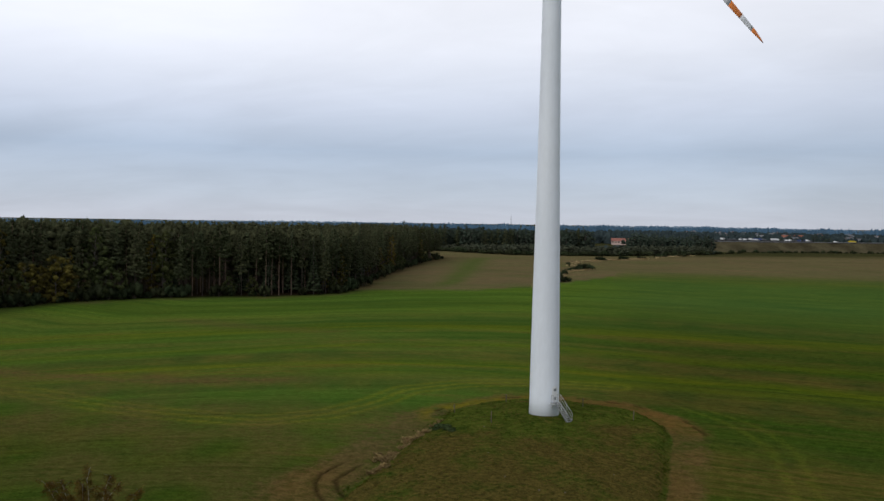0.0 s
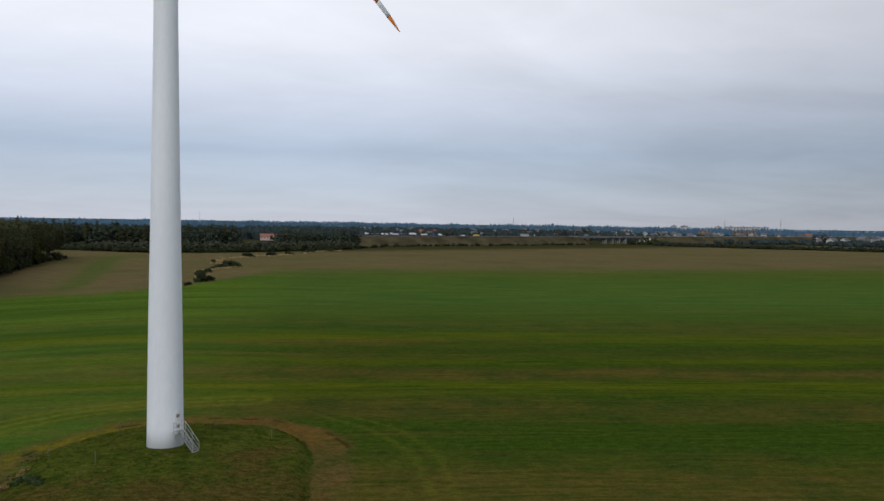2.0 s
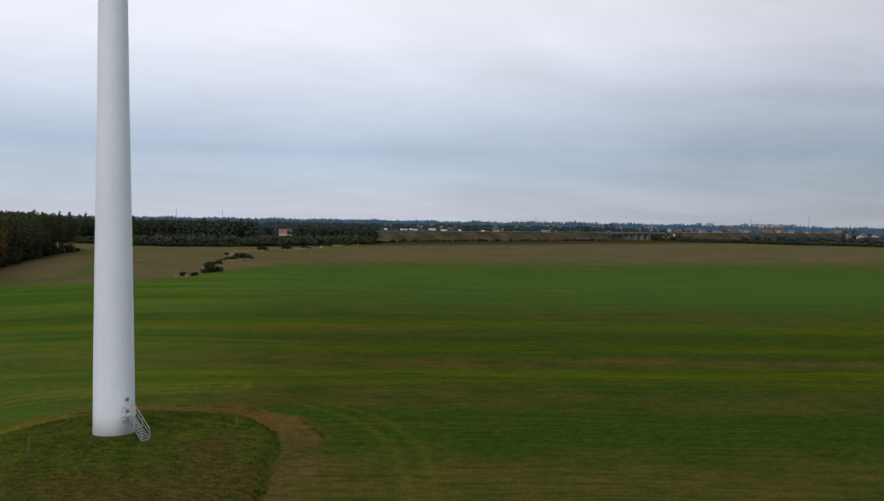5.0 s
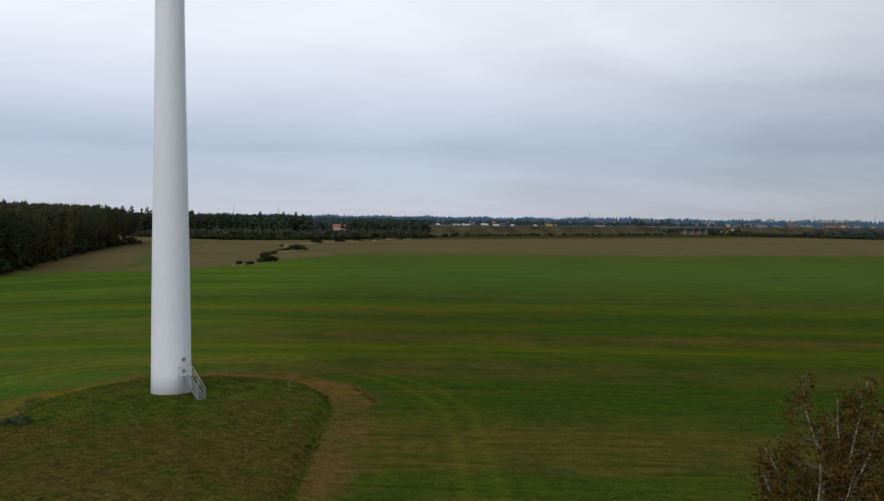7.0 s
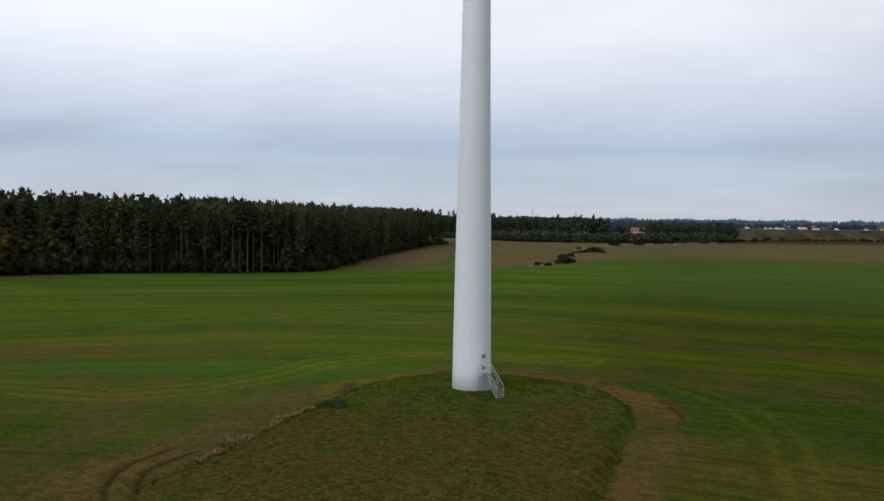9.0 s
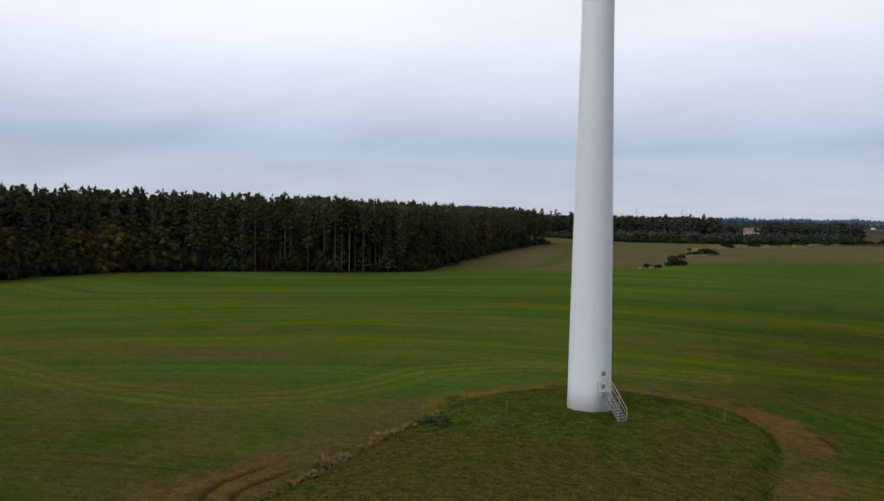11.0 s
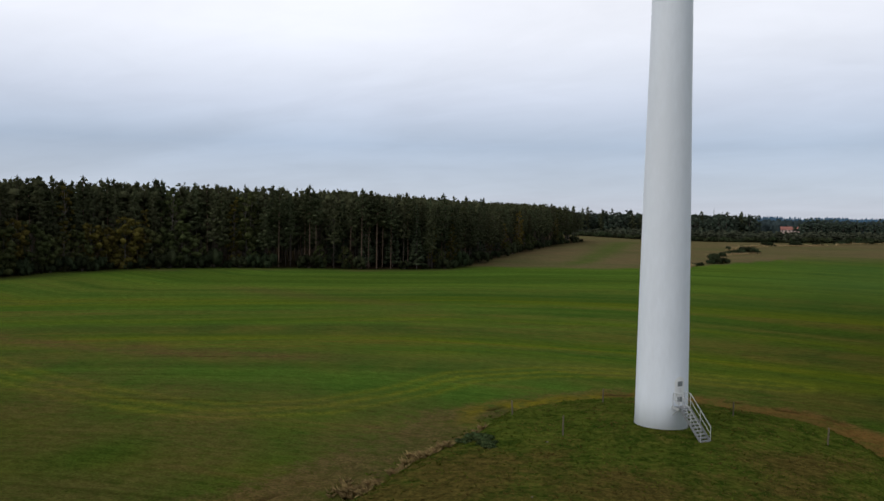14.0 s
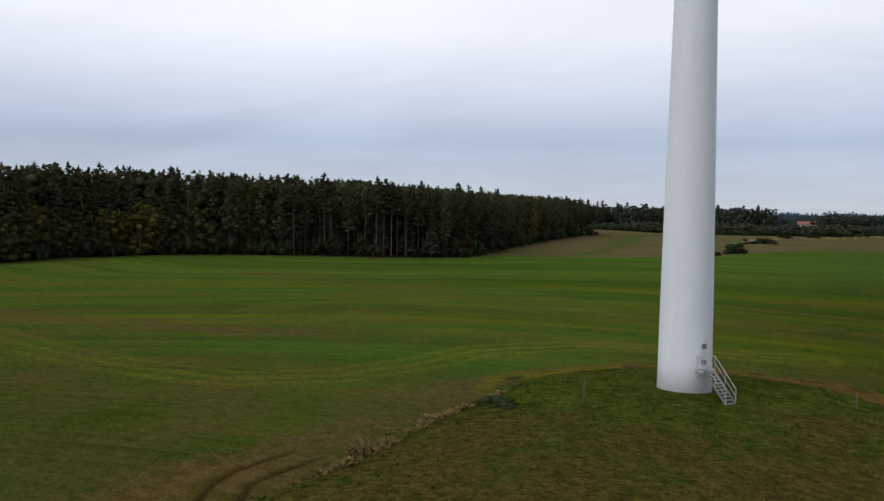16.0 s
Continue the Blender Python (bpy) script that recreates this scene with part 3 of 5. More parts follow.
def blade_mesh(bm, r0, r1, steps, tip=False):
    """A length of blade along +z, from r0 to r1 metres out, with an aerofoil section that tapers and twists."""
    def section(r):
        u = r / BLADE_LENGTH
        chord = np.interp(u, [0.03, 0.08, 0.2, 0.5, 0.8, 0.95, 1.0], [1.6, 1.7, 2.9, 1.9, 1.15, 0.72, 0.14])
        thick = np.interp(u, [0.03, 0.08, 0.2, 0.5, 1.0], [1.6, 1.5, 0.7, 0.32, 0.05])
        twist = np.interp(u, [0.03, 0.2, 0.6, 1.0], [0.30, 0.24, 0.08, 0.0])
        ring = []
        for k in range(14):
            a = 2 * math.pi * k / 14
            px = chord * (0.5 * math.cos(a) - 0.18)
            taper = 0.5 + 0.5 * (1 - abs(math.cos(a))) if u > 0.12 else 1
            py = thick * 0.5 * math.sin(a) * (1 - 0.35 * (math.cos(a) < 0) * (u > 0.12)) * (0.75 + 0.25 * taper)
            ring.append(bm.verts.new((px * math.cos(twist) - py * math.sin(twist), px * math.sin(twist) + py * math.cos(twist) + 0.9 * u * u, r)))
        return ring
    rings = [section(r) for r in np.linspace(r0, r1, steps + 1)]
    for lo, hi in zip(rings, rings[1:]):
        for k in range(14):
            bm.faces.new((lo[k], lo[(k + 1) % 14], hi[(k + 1) % 14], hi[k]))
    bm.faces.new(rings[0][::-1])
    bm.faces.new(rings[-1])


def wind_turbine(m, detail=True, turn=ROTOR_TURN, yaw=ROTOR_YAW, label="tall white steel wind turbine with orange-banded blades on a grassy pad"):
    t = thing("wind_turbine", label, "wind turbine", m, "wind turbines")
    bm = bmesh.new()
    zs = np.concatenate([np.arange(-0.6, 72, 2.9), [72.0]])
    lathe(bm, [(z, tower_radius(z)) for z in zs], 72)
    part("tower", bm, M["paint"], t, smooth=True)
    # weld seams and flange joints stand slightly proud
    for z in ([0.35] + list(np.arange(2.9, 72, 2.9)) if detail else [24, 48]):
        bm = bmesh.new()
        r, tall = tower_radius(z), 0.05 if abs(z % 23.2) > 0.2 else 0.16
        lathe(bm, [(z - tall / 2, r), (z - tall / 4, r + 0.0025), (z + tall / 4, r + 0.0025), (z + tall / 2, r)], 72, cap=False)
        part("weld_seam", bm, M["paint"], t, smooth=True)
    if detail:
        bm = bmesh.new()
        lathe(bm, [(-0.5, 1.985), (0.17, 1.985), (0.20, 1.96), (0.20, 1.9)], 64, cap=False)
        part("base_ring", bm, M["old_concrete"], t, "grey concrete ring at the tower's foot")
        # entrance door, curved with the wall
        def curved(name, half, z0, z1, out, mat, parent, round_ends=False, label=""):
            bm, cols = bmesh.new(), 12
            grid = []
            for side in (0, 1):
                rows = []
                for j in range(25):
                    v = j / 24
                    z = z0 + (z1 - z0) * v
                    h = half
                    if round_ends:
                        e = min(z - z0, z1 - z)
                        h = half * math.sqrt(max(0.02, 1 - max(0, (half - e) / half) ** 2)) if e < half else half
                    rad = tower_radius(z) - 0.02 + side * (out + 0.02)
                    rows.append([bm.verts.new((rad * math.cos(DOOR_TURN + h * (2 * k / cols - 1) / 1.9), rad * math.sin(DOOR_TURN + h * (2 * k / cols - 1) / 1.9), z)) for k in range(cols + 1)])
                grid.append(rows)
            for rows in grid:
                for a, b in zip(rows, rows[1:]):
                    for k in range(cols):
                        bm.faces.new((a[k], a[k + 1], b[k + 1], b[k]))
            for j in range(24):
                for k in (0, cols):
                    bm.faces.new((grid[0][j][k], grid[0][j + 1][k], grid[1][j + 1][k], grid[1][j][k]))
            for j in (0, 24):
                for k in range(cols):
                    bm.faces.new((grid[0][j][k], grid[0][j][k + 1], grid[1][j][k + 1], grid[1][j][k]))
            return part(name, bm, mat, parent, label)
        curved("door_frame", 0.52, 1.94, 4.24, 0.03, M["paint"], t, True)
        door = curved("door", 0.43, 2.02, 4.14, 0.055, M["door"], t, True, "white oval steel door with two grey vents")
        curved("vent", 0.20, 2.30, 2.66, 0.085, M["paint_dark"], door, False, "grey louvred vent")
        curved("vent", 0.20, 3.44, 3.80, 0.085, M["paint_dark"], door, False, "grey louvred vent")
        curved("notice", 0.15, 2.98, 3.30, 0.066, M["white_car"], door, False, "small white notice plate")
        bm = bmesh.new()
        box(bm, -0.03, 0.03, -0.02, 0.02, -0.11, 0.11)
        bevel(bm, 0.008)
        handle = part("handle", bm, M["steel"], door, "steel handle")
        handle.matrix_basis = pose((1.93 + 0.08) * math.cos(DOOR_TURN - 0.15), (1.93 + 0.08) * math.sin(DOOR_TURN - 0.15), 2.85)
    # nacelle, hub and three blades
    axis = Vector((math.sin(yaw), -math.cos(yaw), 0)) * math.cos(ROTOR_TILT) + Vector((0, 0, math.sin(ROTOR_TILT)))
    right = Vector((math.cos(yaw), math.sin(yaw), 0))
    above = axis.cross(right)
    if above.z < 0:
        above = -above
    def framed(place, x, y, z):
        f = Matrix((x, y, z)).transposed().to_4x4()
        f.translation = place
        return f
    centre = Vector((0, 0, HUB_Z))
    bm = bmesh.new()
    box(bm, -1.6, 1.6, -6.4, 2.2, -1.7, 1.75)
    bmesh.ops.bevel(bm, geom=list(bm.edges), offset=0.55, segments=4, profile=0.5, affect="EDGES")
    ob = part("nacelle", bm, M["blade"], t, smooth=True)
    ob.matrix_basis = framed(centre, right, axis, right.cross(axis))
    bm = bmesh.new()
    lathe(bm, [(-1.6, 1.35), (-1.0, 1.5), (0.4, 1.45), (1.1, 1.1), (1.55, 0.6), (1.75, 0.1)], 32)
    hub = part("hub", bm, M["blade"], t, smooth=True)
    hub.matrix_basis = framed(centre + axis * OVERHANG, right, right.cross(-axis), axis)
    for k in range(3):
        th = turn + k * 2 * math.pi / 3
        way = right * math.sin(th) - above * math.cos(th)
        side = way.cross(axis)
        bm = bmesh.new()
        blade_mesh(bm, 1.0, BLADE_LENGTH - 12.0, 14)
        b = part("blade", bm, M["blade"], t, "white blade with orange warning bands", smooth=True)
        b.matrix_basis = framed(centre + axis * OVERHANG, side, axis, way)
        for j in range(5):
            bm = bmesh.new()
            blade_mesh(bm, BLADE_LENGTH - 2.4 * (5 - j), BLADE_LENGTH - 2.4 * (4 - j), 4)
            part("orange_band" if j % 2 == 0 else "white_band", bm, M["orange"] if j % 2 == 0 else M["blade"], b, "orange painted band" if j % 2 == 0 else "", smooth=True)
    return t


wind_turbine(pose(0, 0, 0))
wind_turbine(pose(591.6, 525.6, -1.6) @ Matrix.Scale(1.255, 4), False, radians(20), 0.9, "distant white wind turbine with orange-banded blades beyond a hedge")


# ---- entrance stair ----
def entrance_stair():
    """Local x runs out from the door; the landing's floor is at z = 1.5."""
    t = thing("entrance_stair", "galvanised steel stair with handrails up to the tower door", "stair", pose(0, 0, 0, 0, 0, math.degrees(DOOR_TURN)))
    start, floor, foot_x, foot_z, half = 2.62, 1.98, 4.66, on_ground(3.55, -3.0) - 0.02, 0.42
    bm = bmesh.new()
    box(bm, 1.88, start, -0.62, half + 0.05, floor - 0.06, floor)
    bevel(bm, 0.008)
    landing = part("landing", bm, M["grating"], t, "grey grating landing")
    for y in (-0.62, half + 0.05):
        bm = bmesh.new()
        box(bm, 1.86, start, y - 0.025, y + 0.025, floor - 0.16, floor + 0.04)
        part("edge_beam", bm, M["steel"], landing)
        bm = bmesh.new()
        bar(bm, (1.9, y * 0.9, floor - 0.62), (start - 0.1, y * 0.9, floor - 0.08), 0.03, 6)
        part("brace", bm, M["steel"], landing)
    n = 10
    for k in range(n):
        u = (k + 0.6) / n
        x, z = start + (foot_x - start) * u, floor + (foot_z - floor) * u
        bm = bmesh.new()
        box(bm, x - 0.13, x + 0.13, -half, half, z - 0.035, z)
        box(bm, x + 0.115, x + 0.135, -half, half, z - 0.06, z + 0.006)
        part("tread", bm, M["grating"], t)
    for y in (-half - 0.02, half + 0.02):
        bm = bmesh.new()
        a, b = Vector((start - 0.05, y, floor - 0.03)), Vector((foot_x, y, foot_z + 0.02))
        drop = Vector((0, 0, 0.12))
        pts = [a + drop, b + drop * 1.1, b - drop * 0.9, a - drop]
        lo = [bm.verts.new(p + Vector((0, -0.02, 0))) for p in pts]
        hi = [bm.verts.new(p + Vector((0, 0.02, 0))) for p in pts]
        bm.faces.new(lo)
        bm.faces.new(hi[::-1])
        for k in range(4):
            bm.faces.new((lo[k], lo[(k + 1) % 4], hi[(k + 1) % 4], hi[k]))
        part("stringer", bm, M["grating"], t)
        tall = Vector((0, 0, 1.02))
        top_a = Vector((start - 0.02, y, floor))
        for high, r in ((1.0, 0.026), (0.52, 0.02)):
            bm = bmesh.new()
            bar(bm, top_a + tall * high, b + tall * high, r)
            part("handrail" if high == 1.0 else "middle_rail", bm, M["steel"], t)
        inner = Vector((1.98, y if y > 0 else -0.62, floor))
        corner = Vector((start - 0.02, y if y > 0 else -0.62, floor))
        for high, r in ((1.0, 0.026), (0.52, 0.02)):
            bm = bmesh.new()
            bar(bm, inner + tall * high, corner + tall * high, r)
            part("guard_rail", bm, M["steel"], landing)
        if y < 0:
            bm = bmesh.new()
            bar(bm, corner + tall, top_a + tall, 0.026)
            part("guard_rail", bm, M["steel"], landing)
        for p in (inner, corner, top_a.lerp(b, 0.5), b):
            bm = bmesh.new()
            bar(bm, p, p + tall, 0.024)
            part("rail_post", bm, M["steel"], t)


entrance_stair()


# ---- marker posts on the pad ----
def marker_post(x, y, tall, lean, label):
    t = thing("marker_post", label, "post", pose(x, y, on_ground(x, y) - 0.05, lean, lean * 0.6, 37 * x), "posts round the pad")
    bm = bmesh.new()
    box(bm, -0.045, 0.045, -0.045, 0.045, -0.3, tall)
    bmesh.ops.subdivide_edges(bm, edges=[e for e in bm.edges if abs(e.verts[0].co.z - e.verts[1].co.z) > 1], cuts=4)
    for v in bm.verts:
        v.co += Vector((noise.noise(v.co * 3 + Vector((x, y, 0))), noise.noise(v.co * 3 + Vector((9, x, y))), 0)) * 0.02
    bevel(bm, 0.012)
    part("shaft", bm, M["post"], t)
    bm = bmesh.new()
    lathe(bm, [(tall - 0.02, 0.056), (tall + 0.02, 0.05), (tall + 0.04, 0.02)], 8)
    part("cap", bm, M["post"], t)


for x, y, tall, lean in ((-5.95, -5.5, 1.5, 1.5), (-12.2, 0.9, 1.25, 2.5), (4.5, 7.3, 1.2, -2), (11.35, 3.2, 1.25, 1), (-6.3, 7.7, 1.2, 2)):
    marker_post(x, y, tall, lean, "weathered wooden marker post in the grass of the pad")


# ---- trees ----
def leaf_quads(centres, size, rng, flat=0.0, squash=0.75):
    """Small tilted quads at the given places: verts and faces."""
    c = np.asarray(centres, float)
    n = len(c)
    u = rng.normal(size=(n, 3))
    u[:, 2] *= 1 - flat
    u /= np.linalg.norm(u, axis=1, keepdims=True)
    w = rng.normal(size=(n, 3))
    w[:, 2] *= 1 - flat
    w -= (w * u).sum(1, keepdims=True) * u
    w /= np.linalg.norm(w, axis=1, keepdims=True)
    s = size * rng.uniform(0.6, 1.3, (n, 1))
    a, b = u * s * 0.5, w * s * 0.5 * squash
    v = np.stack([c - a * 0.9 - b * 0.3, c + b, c + a, c - b * 0.9], 1).reshape(-1, 3)
    return v, [(4 * k, 4 * k + 1, 4 * k + 2, 4 * k + 3) for k in range(n)]


def trunk_mesh(bm, path, radii, sides=8):
    rings = []
    for p, r in zip(path, radii):
        rings.append([bm.verts.new((p[0] + r * math.cos(2 * math.pi * k / sides), p[1] + r * math.sin(2 * math.pi * k / sides), p[2])) for k in range(sides)])
    for lo, hi in zip(rings, rings[1:]):
        for k in range(sides):
            bm.faces.new((lo[k], lo[(k + 1) % sides], hi[(k + 1) % sides], hi[k]))
    bm.faces.new(rings[-1])


def limb(bm, a, b, r, sag=0.0):
    a, b = Vector(a), Vector(b)
    mid = (a + b) / 2 + Vector((0, 0, sag))
    bar(bm, a, mid, r, 5, r * 0.7)
    bar(bm, mid, b, r * 0.7, 5, r * 0.25)


BALL = bmesh.new()
bmesh.ops.create_icosphere(BALL, subdivisions=1, radius=1.0)
BALL.verts.ensure_lookup_table()
BALL_V = np.array([v.co[:] for v in BALL.verts])
BALL_V /= np.linalg.norm(BALL_V, axis=1, keepdims=True)
BALL_F = np.array([[v.index for v in f.verts] for f in BALL.faces])
BALL.free()


def clumped(name, clumps, mat, rng, leaf, per_clump, parent=None, droop=0.0):
    """A crown of many small uneven foliage clumps (x, y, z, radius, height), each ragged with loose sprays."""
    c = np.asarray(clumps, float)
    n, k = len(c), len(BALL_V)
    r = c[:, 3:5][:, None, :]
    jag = rng.uniform(0.45, 1.25, (n, k, 1))
    v = BALL_V[None] * jag * np.concatenate([r[..., :1], r[..., :1], r[..., 1:]], -1)
    v[..., 2] -= droop * np.hypot(v[..., 0], v[..., 1])
    v = (v + c[:, None, :3]).reshape(-1, 3)
    f = (BALL_F[None] + (np.arange(n) * k)[:, None, None]).reshape(-1, 3)
    q = rng.normal(size=(n, per_clump, 3))
    q /= np.linalg.norm(q, axis=2, keepdims=True)
    q = q * rng.uniform(0.85, 1.35, (n, per_clump, 1)) * np.concatenate([r[..., :1], r[..., :1], r[..., 1:]], -1) + c[:, None, :3]
    lv, lf = leaf_quads(q.reshape(-1, 3), leaf, rng, 0.1)
    base = len(v)
    faces = [tuple(t) for t in f.tolist()] + [tuple(i + base for i in t) for t in lf]
    return link_mesh(name, np.concatenate([v, lv]), faces, M[mat], parent, smooth=True)


def pine_tree(seed, tall, leaves, leaf, at, low=0.3, limbs=44):
    rng = np.random.RandomState(seed)
    t = thing("pine_tree", "tall dark pine with a bare reddish trunk at the wood's edge", "pine tree", at, "trees of the wood")
    bm = bmesh.new()
    lean = rng.uniform(-0.5, 0.5, 2)
    path = [(lean[0] * u * u, lean[1] * u * u, tall * 0.97 * u) for u in np.linspace(0, 1, 8)]
    trunk_mesh(bm, path, [0.15 * (1 - 0.8 * u) + 0.02 for u in np.linspace(0, 1, 8)])
    clumps = []
    for k in range(limbs):
        u = low + (0.98 - low) * (k + rng.rand()) / limbs
        h = (u - low) / (1 - low)
        span = (2.9 * min(1, 0.45 + 3 * h) * (1 - h) ** 0.55 + 0.10) * rng.uniform(0.55, 1.2)
        a = k * 2.4 + rng.uniform(-0.5, 0.5)
        base = np.array([lean[0] * u * u, lean[1] * u * u, tall * u * 0.97])
        tip = base + [span * math.cos(a), span * math.sin(a), span * rng.uniform(0.05, 0.4)]
        if k % 2 == 0:
            limb(bm, base, tip, 0.045, 0.1)
        size = rng.uniform(0.50, 0.95) * (1.05 - 0.55 * h)
        clumps.append((*tip, size, size * rng.uniform(0.5, 0.75)))
        if span > 1.3:
            clumps.append((*(base + (tip - base) * 0.55 + rng.normal(size=3) * 0.15), size * 0.85, size * 0.55))
    for k in range(5):  # dead snags below the crown
        u, a = rng.uniform(0.2, low), rng.uniform(0, 6.28)
        base = np.array([lean[0] * u * u, lean[1] * u * u, tall * u])
        limb(bm, base, base + [1.0 * math.cos(a), 1.0 * math.sin(a), -0.15], 0.03)
    clumps.append((lean[0], lean[1], tall * 0.96, 0.55, 0.85))
    for k in range(int(limbs * 0.7)):  # inner sprays round the stem
        u = low + 0.04 + (0.9 - low) * k / (limbs * 0.7)
        clumps.append((lean[0] * u * u + rng.normal() * 0.35, lean[1] * u * u + rng.normal() * 0.35, tall * u, 0.75 * (1.1 - 0.5 * u), 0.5))
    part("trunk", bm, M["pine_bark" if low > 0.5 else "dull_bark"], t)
    clumped("crown", clumps, "needle", rng, leaf, max(4, leaves // len(clumps)), t)
    return t


def spruce_tree(seed, tall, leaves, leaf, at):
    rng = np.random.RandomState(seed)
    t = thing("spruce_tree", "dark pointed spruce standing in the wood", "spruce tree", at, "trees of the wood")
    bm = bmesh.new()
    trunk_mesh(bm, [(0, 0, tall * u) for u in np.linspace(0, 1, 5)], [0.19 * (1 - 0.9 * u) + 0.01 for u in np.linspace(0, 1, 5)])
    clumps = []
    tiers = 19
    for k in range(tiers):
        u = 0.12 + 0.86 * k / tiers
        reach = (1 - u) * tall * 0.15 + 0.15
        arms = max(3, int(5 * (1 - u) + 2))
        for j in range(arms):
            a = 6.28 * j / arms + rng.uniform(-0.5, 0.5) + k
            span = reach * rng.uniform(0.7, 1.15)
            base = np.array([0, 0, tall * u])
            tip = base + [span * math.cos(a), span * math.sin(a), -0.28 * span]
            if k % 2 == 0 and j < 4:
                limb(bm, base, tip, 0.03, 0.08)
            mid = base + (tip - base) * 0.68
            clumps.append((*mid, 0.22 + span * 0.36, 0.16 + span * 0.15))
    clumps.append((0, 0, tall * 0.965, 0.26, 0.9))
    part("trunk", bm, M["bark"], t)
    clumped("crown", clumps, "spruce", rng, leaf, max(4, leaves // len(clumps)), t, droop=0.35)
    return t


def leafy_tree(seed, tall, wide, leaves, leaf, at, name="broadleaf_tree", label="broadleaf tree with a loose green crown at the wood's edge", mat="leaf", low=0.25, bark="bark", category="tree", group="trees of the wood", lobes=26):
    rng = np.random.RandomState(seed)
    t = thing(name, label, category, at, group)
    bm = bmesh.new()
    bend = rng.uniform(-0.04, 0.04, 2) * tall
    trunk_mesh(bm, [(bend[0] * u * u, bend[1] * u * u, tall * 0.9 * u) for u in np.linspace(0, 1, 7)], [tall * 0.011 * (1 - 0.88 * u) + 0.012 for u in np.linspace(0, 1, 7)])
    clumps = []
    for k in range(lobes):
        u = low + (0.97 - low) * ((k + rng.rand()) / lobes)
        h = (u - low) / (1 - low)
        reach = wide * (math.sin(math.pi * min(1, 0.16 + 0.80 * h)) ** 0.7) * rng.uniform(0.35, 1.0)
        a = k * 2.4 + rng.uniform(-0.5, 0.5)
        base = np.array([bend[0] * u * u, bend[1] * u * u, tall * max(0.1, u - 0.12)])
        c = np.array([base[0] + reach * math.cos(a), base[1] + reach * math.sin(a), tall * u])
        limb(bm, base, c, tall * 0.0035)
        r = wide * rng.uniform(0.22, 0.40) * (1.1 - 0.45 * h)
        clumps.append((*c, r, r * 0.85))
        off = rng.normal(size=3) * r * 0.7
        clumps.append((*(c + off), r * 0.66, r * 0.6))
    part("trunk", bm, M[bark], t)
    clumped("crown", clumps, mat, rng, leaf, max(4, leaves // len(clumps)), t)
    return t


def bush(seed, tall, wide, leaves, leaf, at, label="low dark bush at the field's edge", mat="bush", group="bushes", name="bush"):
    rng = np.random.RandomState(seed)
    t = thing(name, label, "bush", at, group)
    bm = bmesh.new()
    clumps = []
    for k in range(13):
        a, r = k * 2.4 + rng.uniform(-0.4, 0.4), wide * math.sqrt((k + 0.5) / 13) * 0.85
        h = tall * rng.uniform(0.38, 0.82) * (1 - 0.45 * r / wide)
        c = np.array([r * math.cos(a), r * math.sin(a), h])
        limb(bm, (0.1 * c[0], 0.1 * c[1], -0.1), c, 0.035 * min(1, tall / 2))
        s = rng.uniform(0.24, 0.36)
        clumps.append((*c, wide * s, min(tall * s, h)))
    part("branchwork", bm, M["bark"], t)
    clumped("crown", clumps, mat, rng, leaf, max(4, leaves // 13), t)
    return t


def planted(x, y, rng, scale=1.0, sink=0.1):
    s = scale * rng.uniform(0.96, 1.04)
    return Matrix.Translation((x, y, on_ground(x, y) - sink)) @ Matrix.Rotation(rng.uniform(0, 6.28), 4, "Z") @ Matrix.Diagonal((s * rng.uniform(0.92, 1.1), s * rng.uniform(0.92, 1.1), s, 1))


def place(proto, m):
    """A copy of a tree, scaled with its matrix."""
    ob = copy_thing(proto, Matrix())
    ob.matrix_basis = m
    return ob


FAR_OFF = Matrix.Translation((-230, 60, 0.5))
EDGE = WOOD_EDGE


def along_edge(points, step):
    """Places along a line, each with the direction that lies on its left-hand side."""
    out, left = [], 0.0
    for (x0, y0), (x1, y1) in zip(points, points[1:]):
        length = math.hypot(x1 - x0, y1 - y0)
        d = left
        while d < length:
            u = d / length
            out.append((x0 + (x1 - x0) * u, y0 + (y1 - y0) * u, -(y1 - y0) / length, (x1 - x0) / length))
            d += step
        left = d - length
    return out


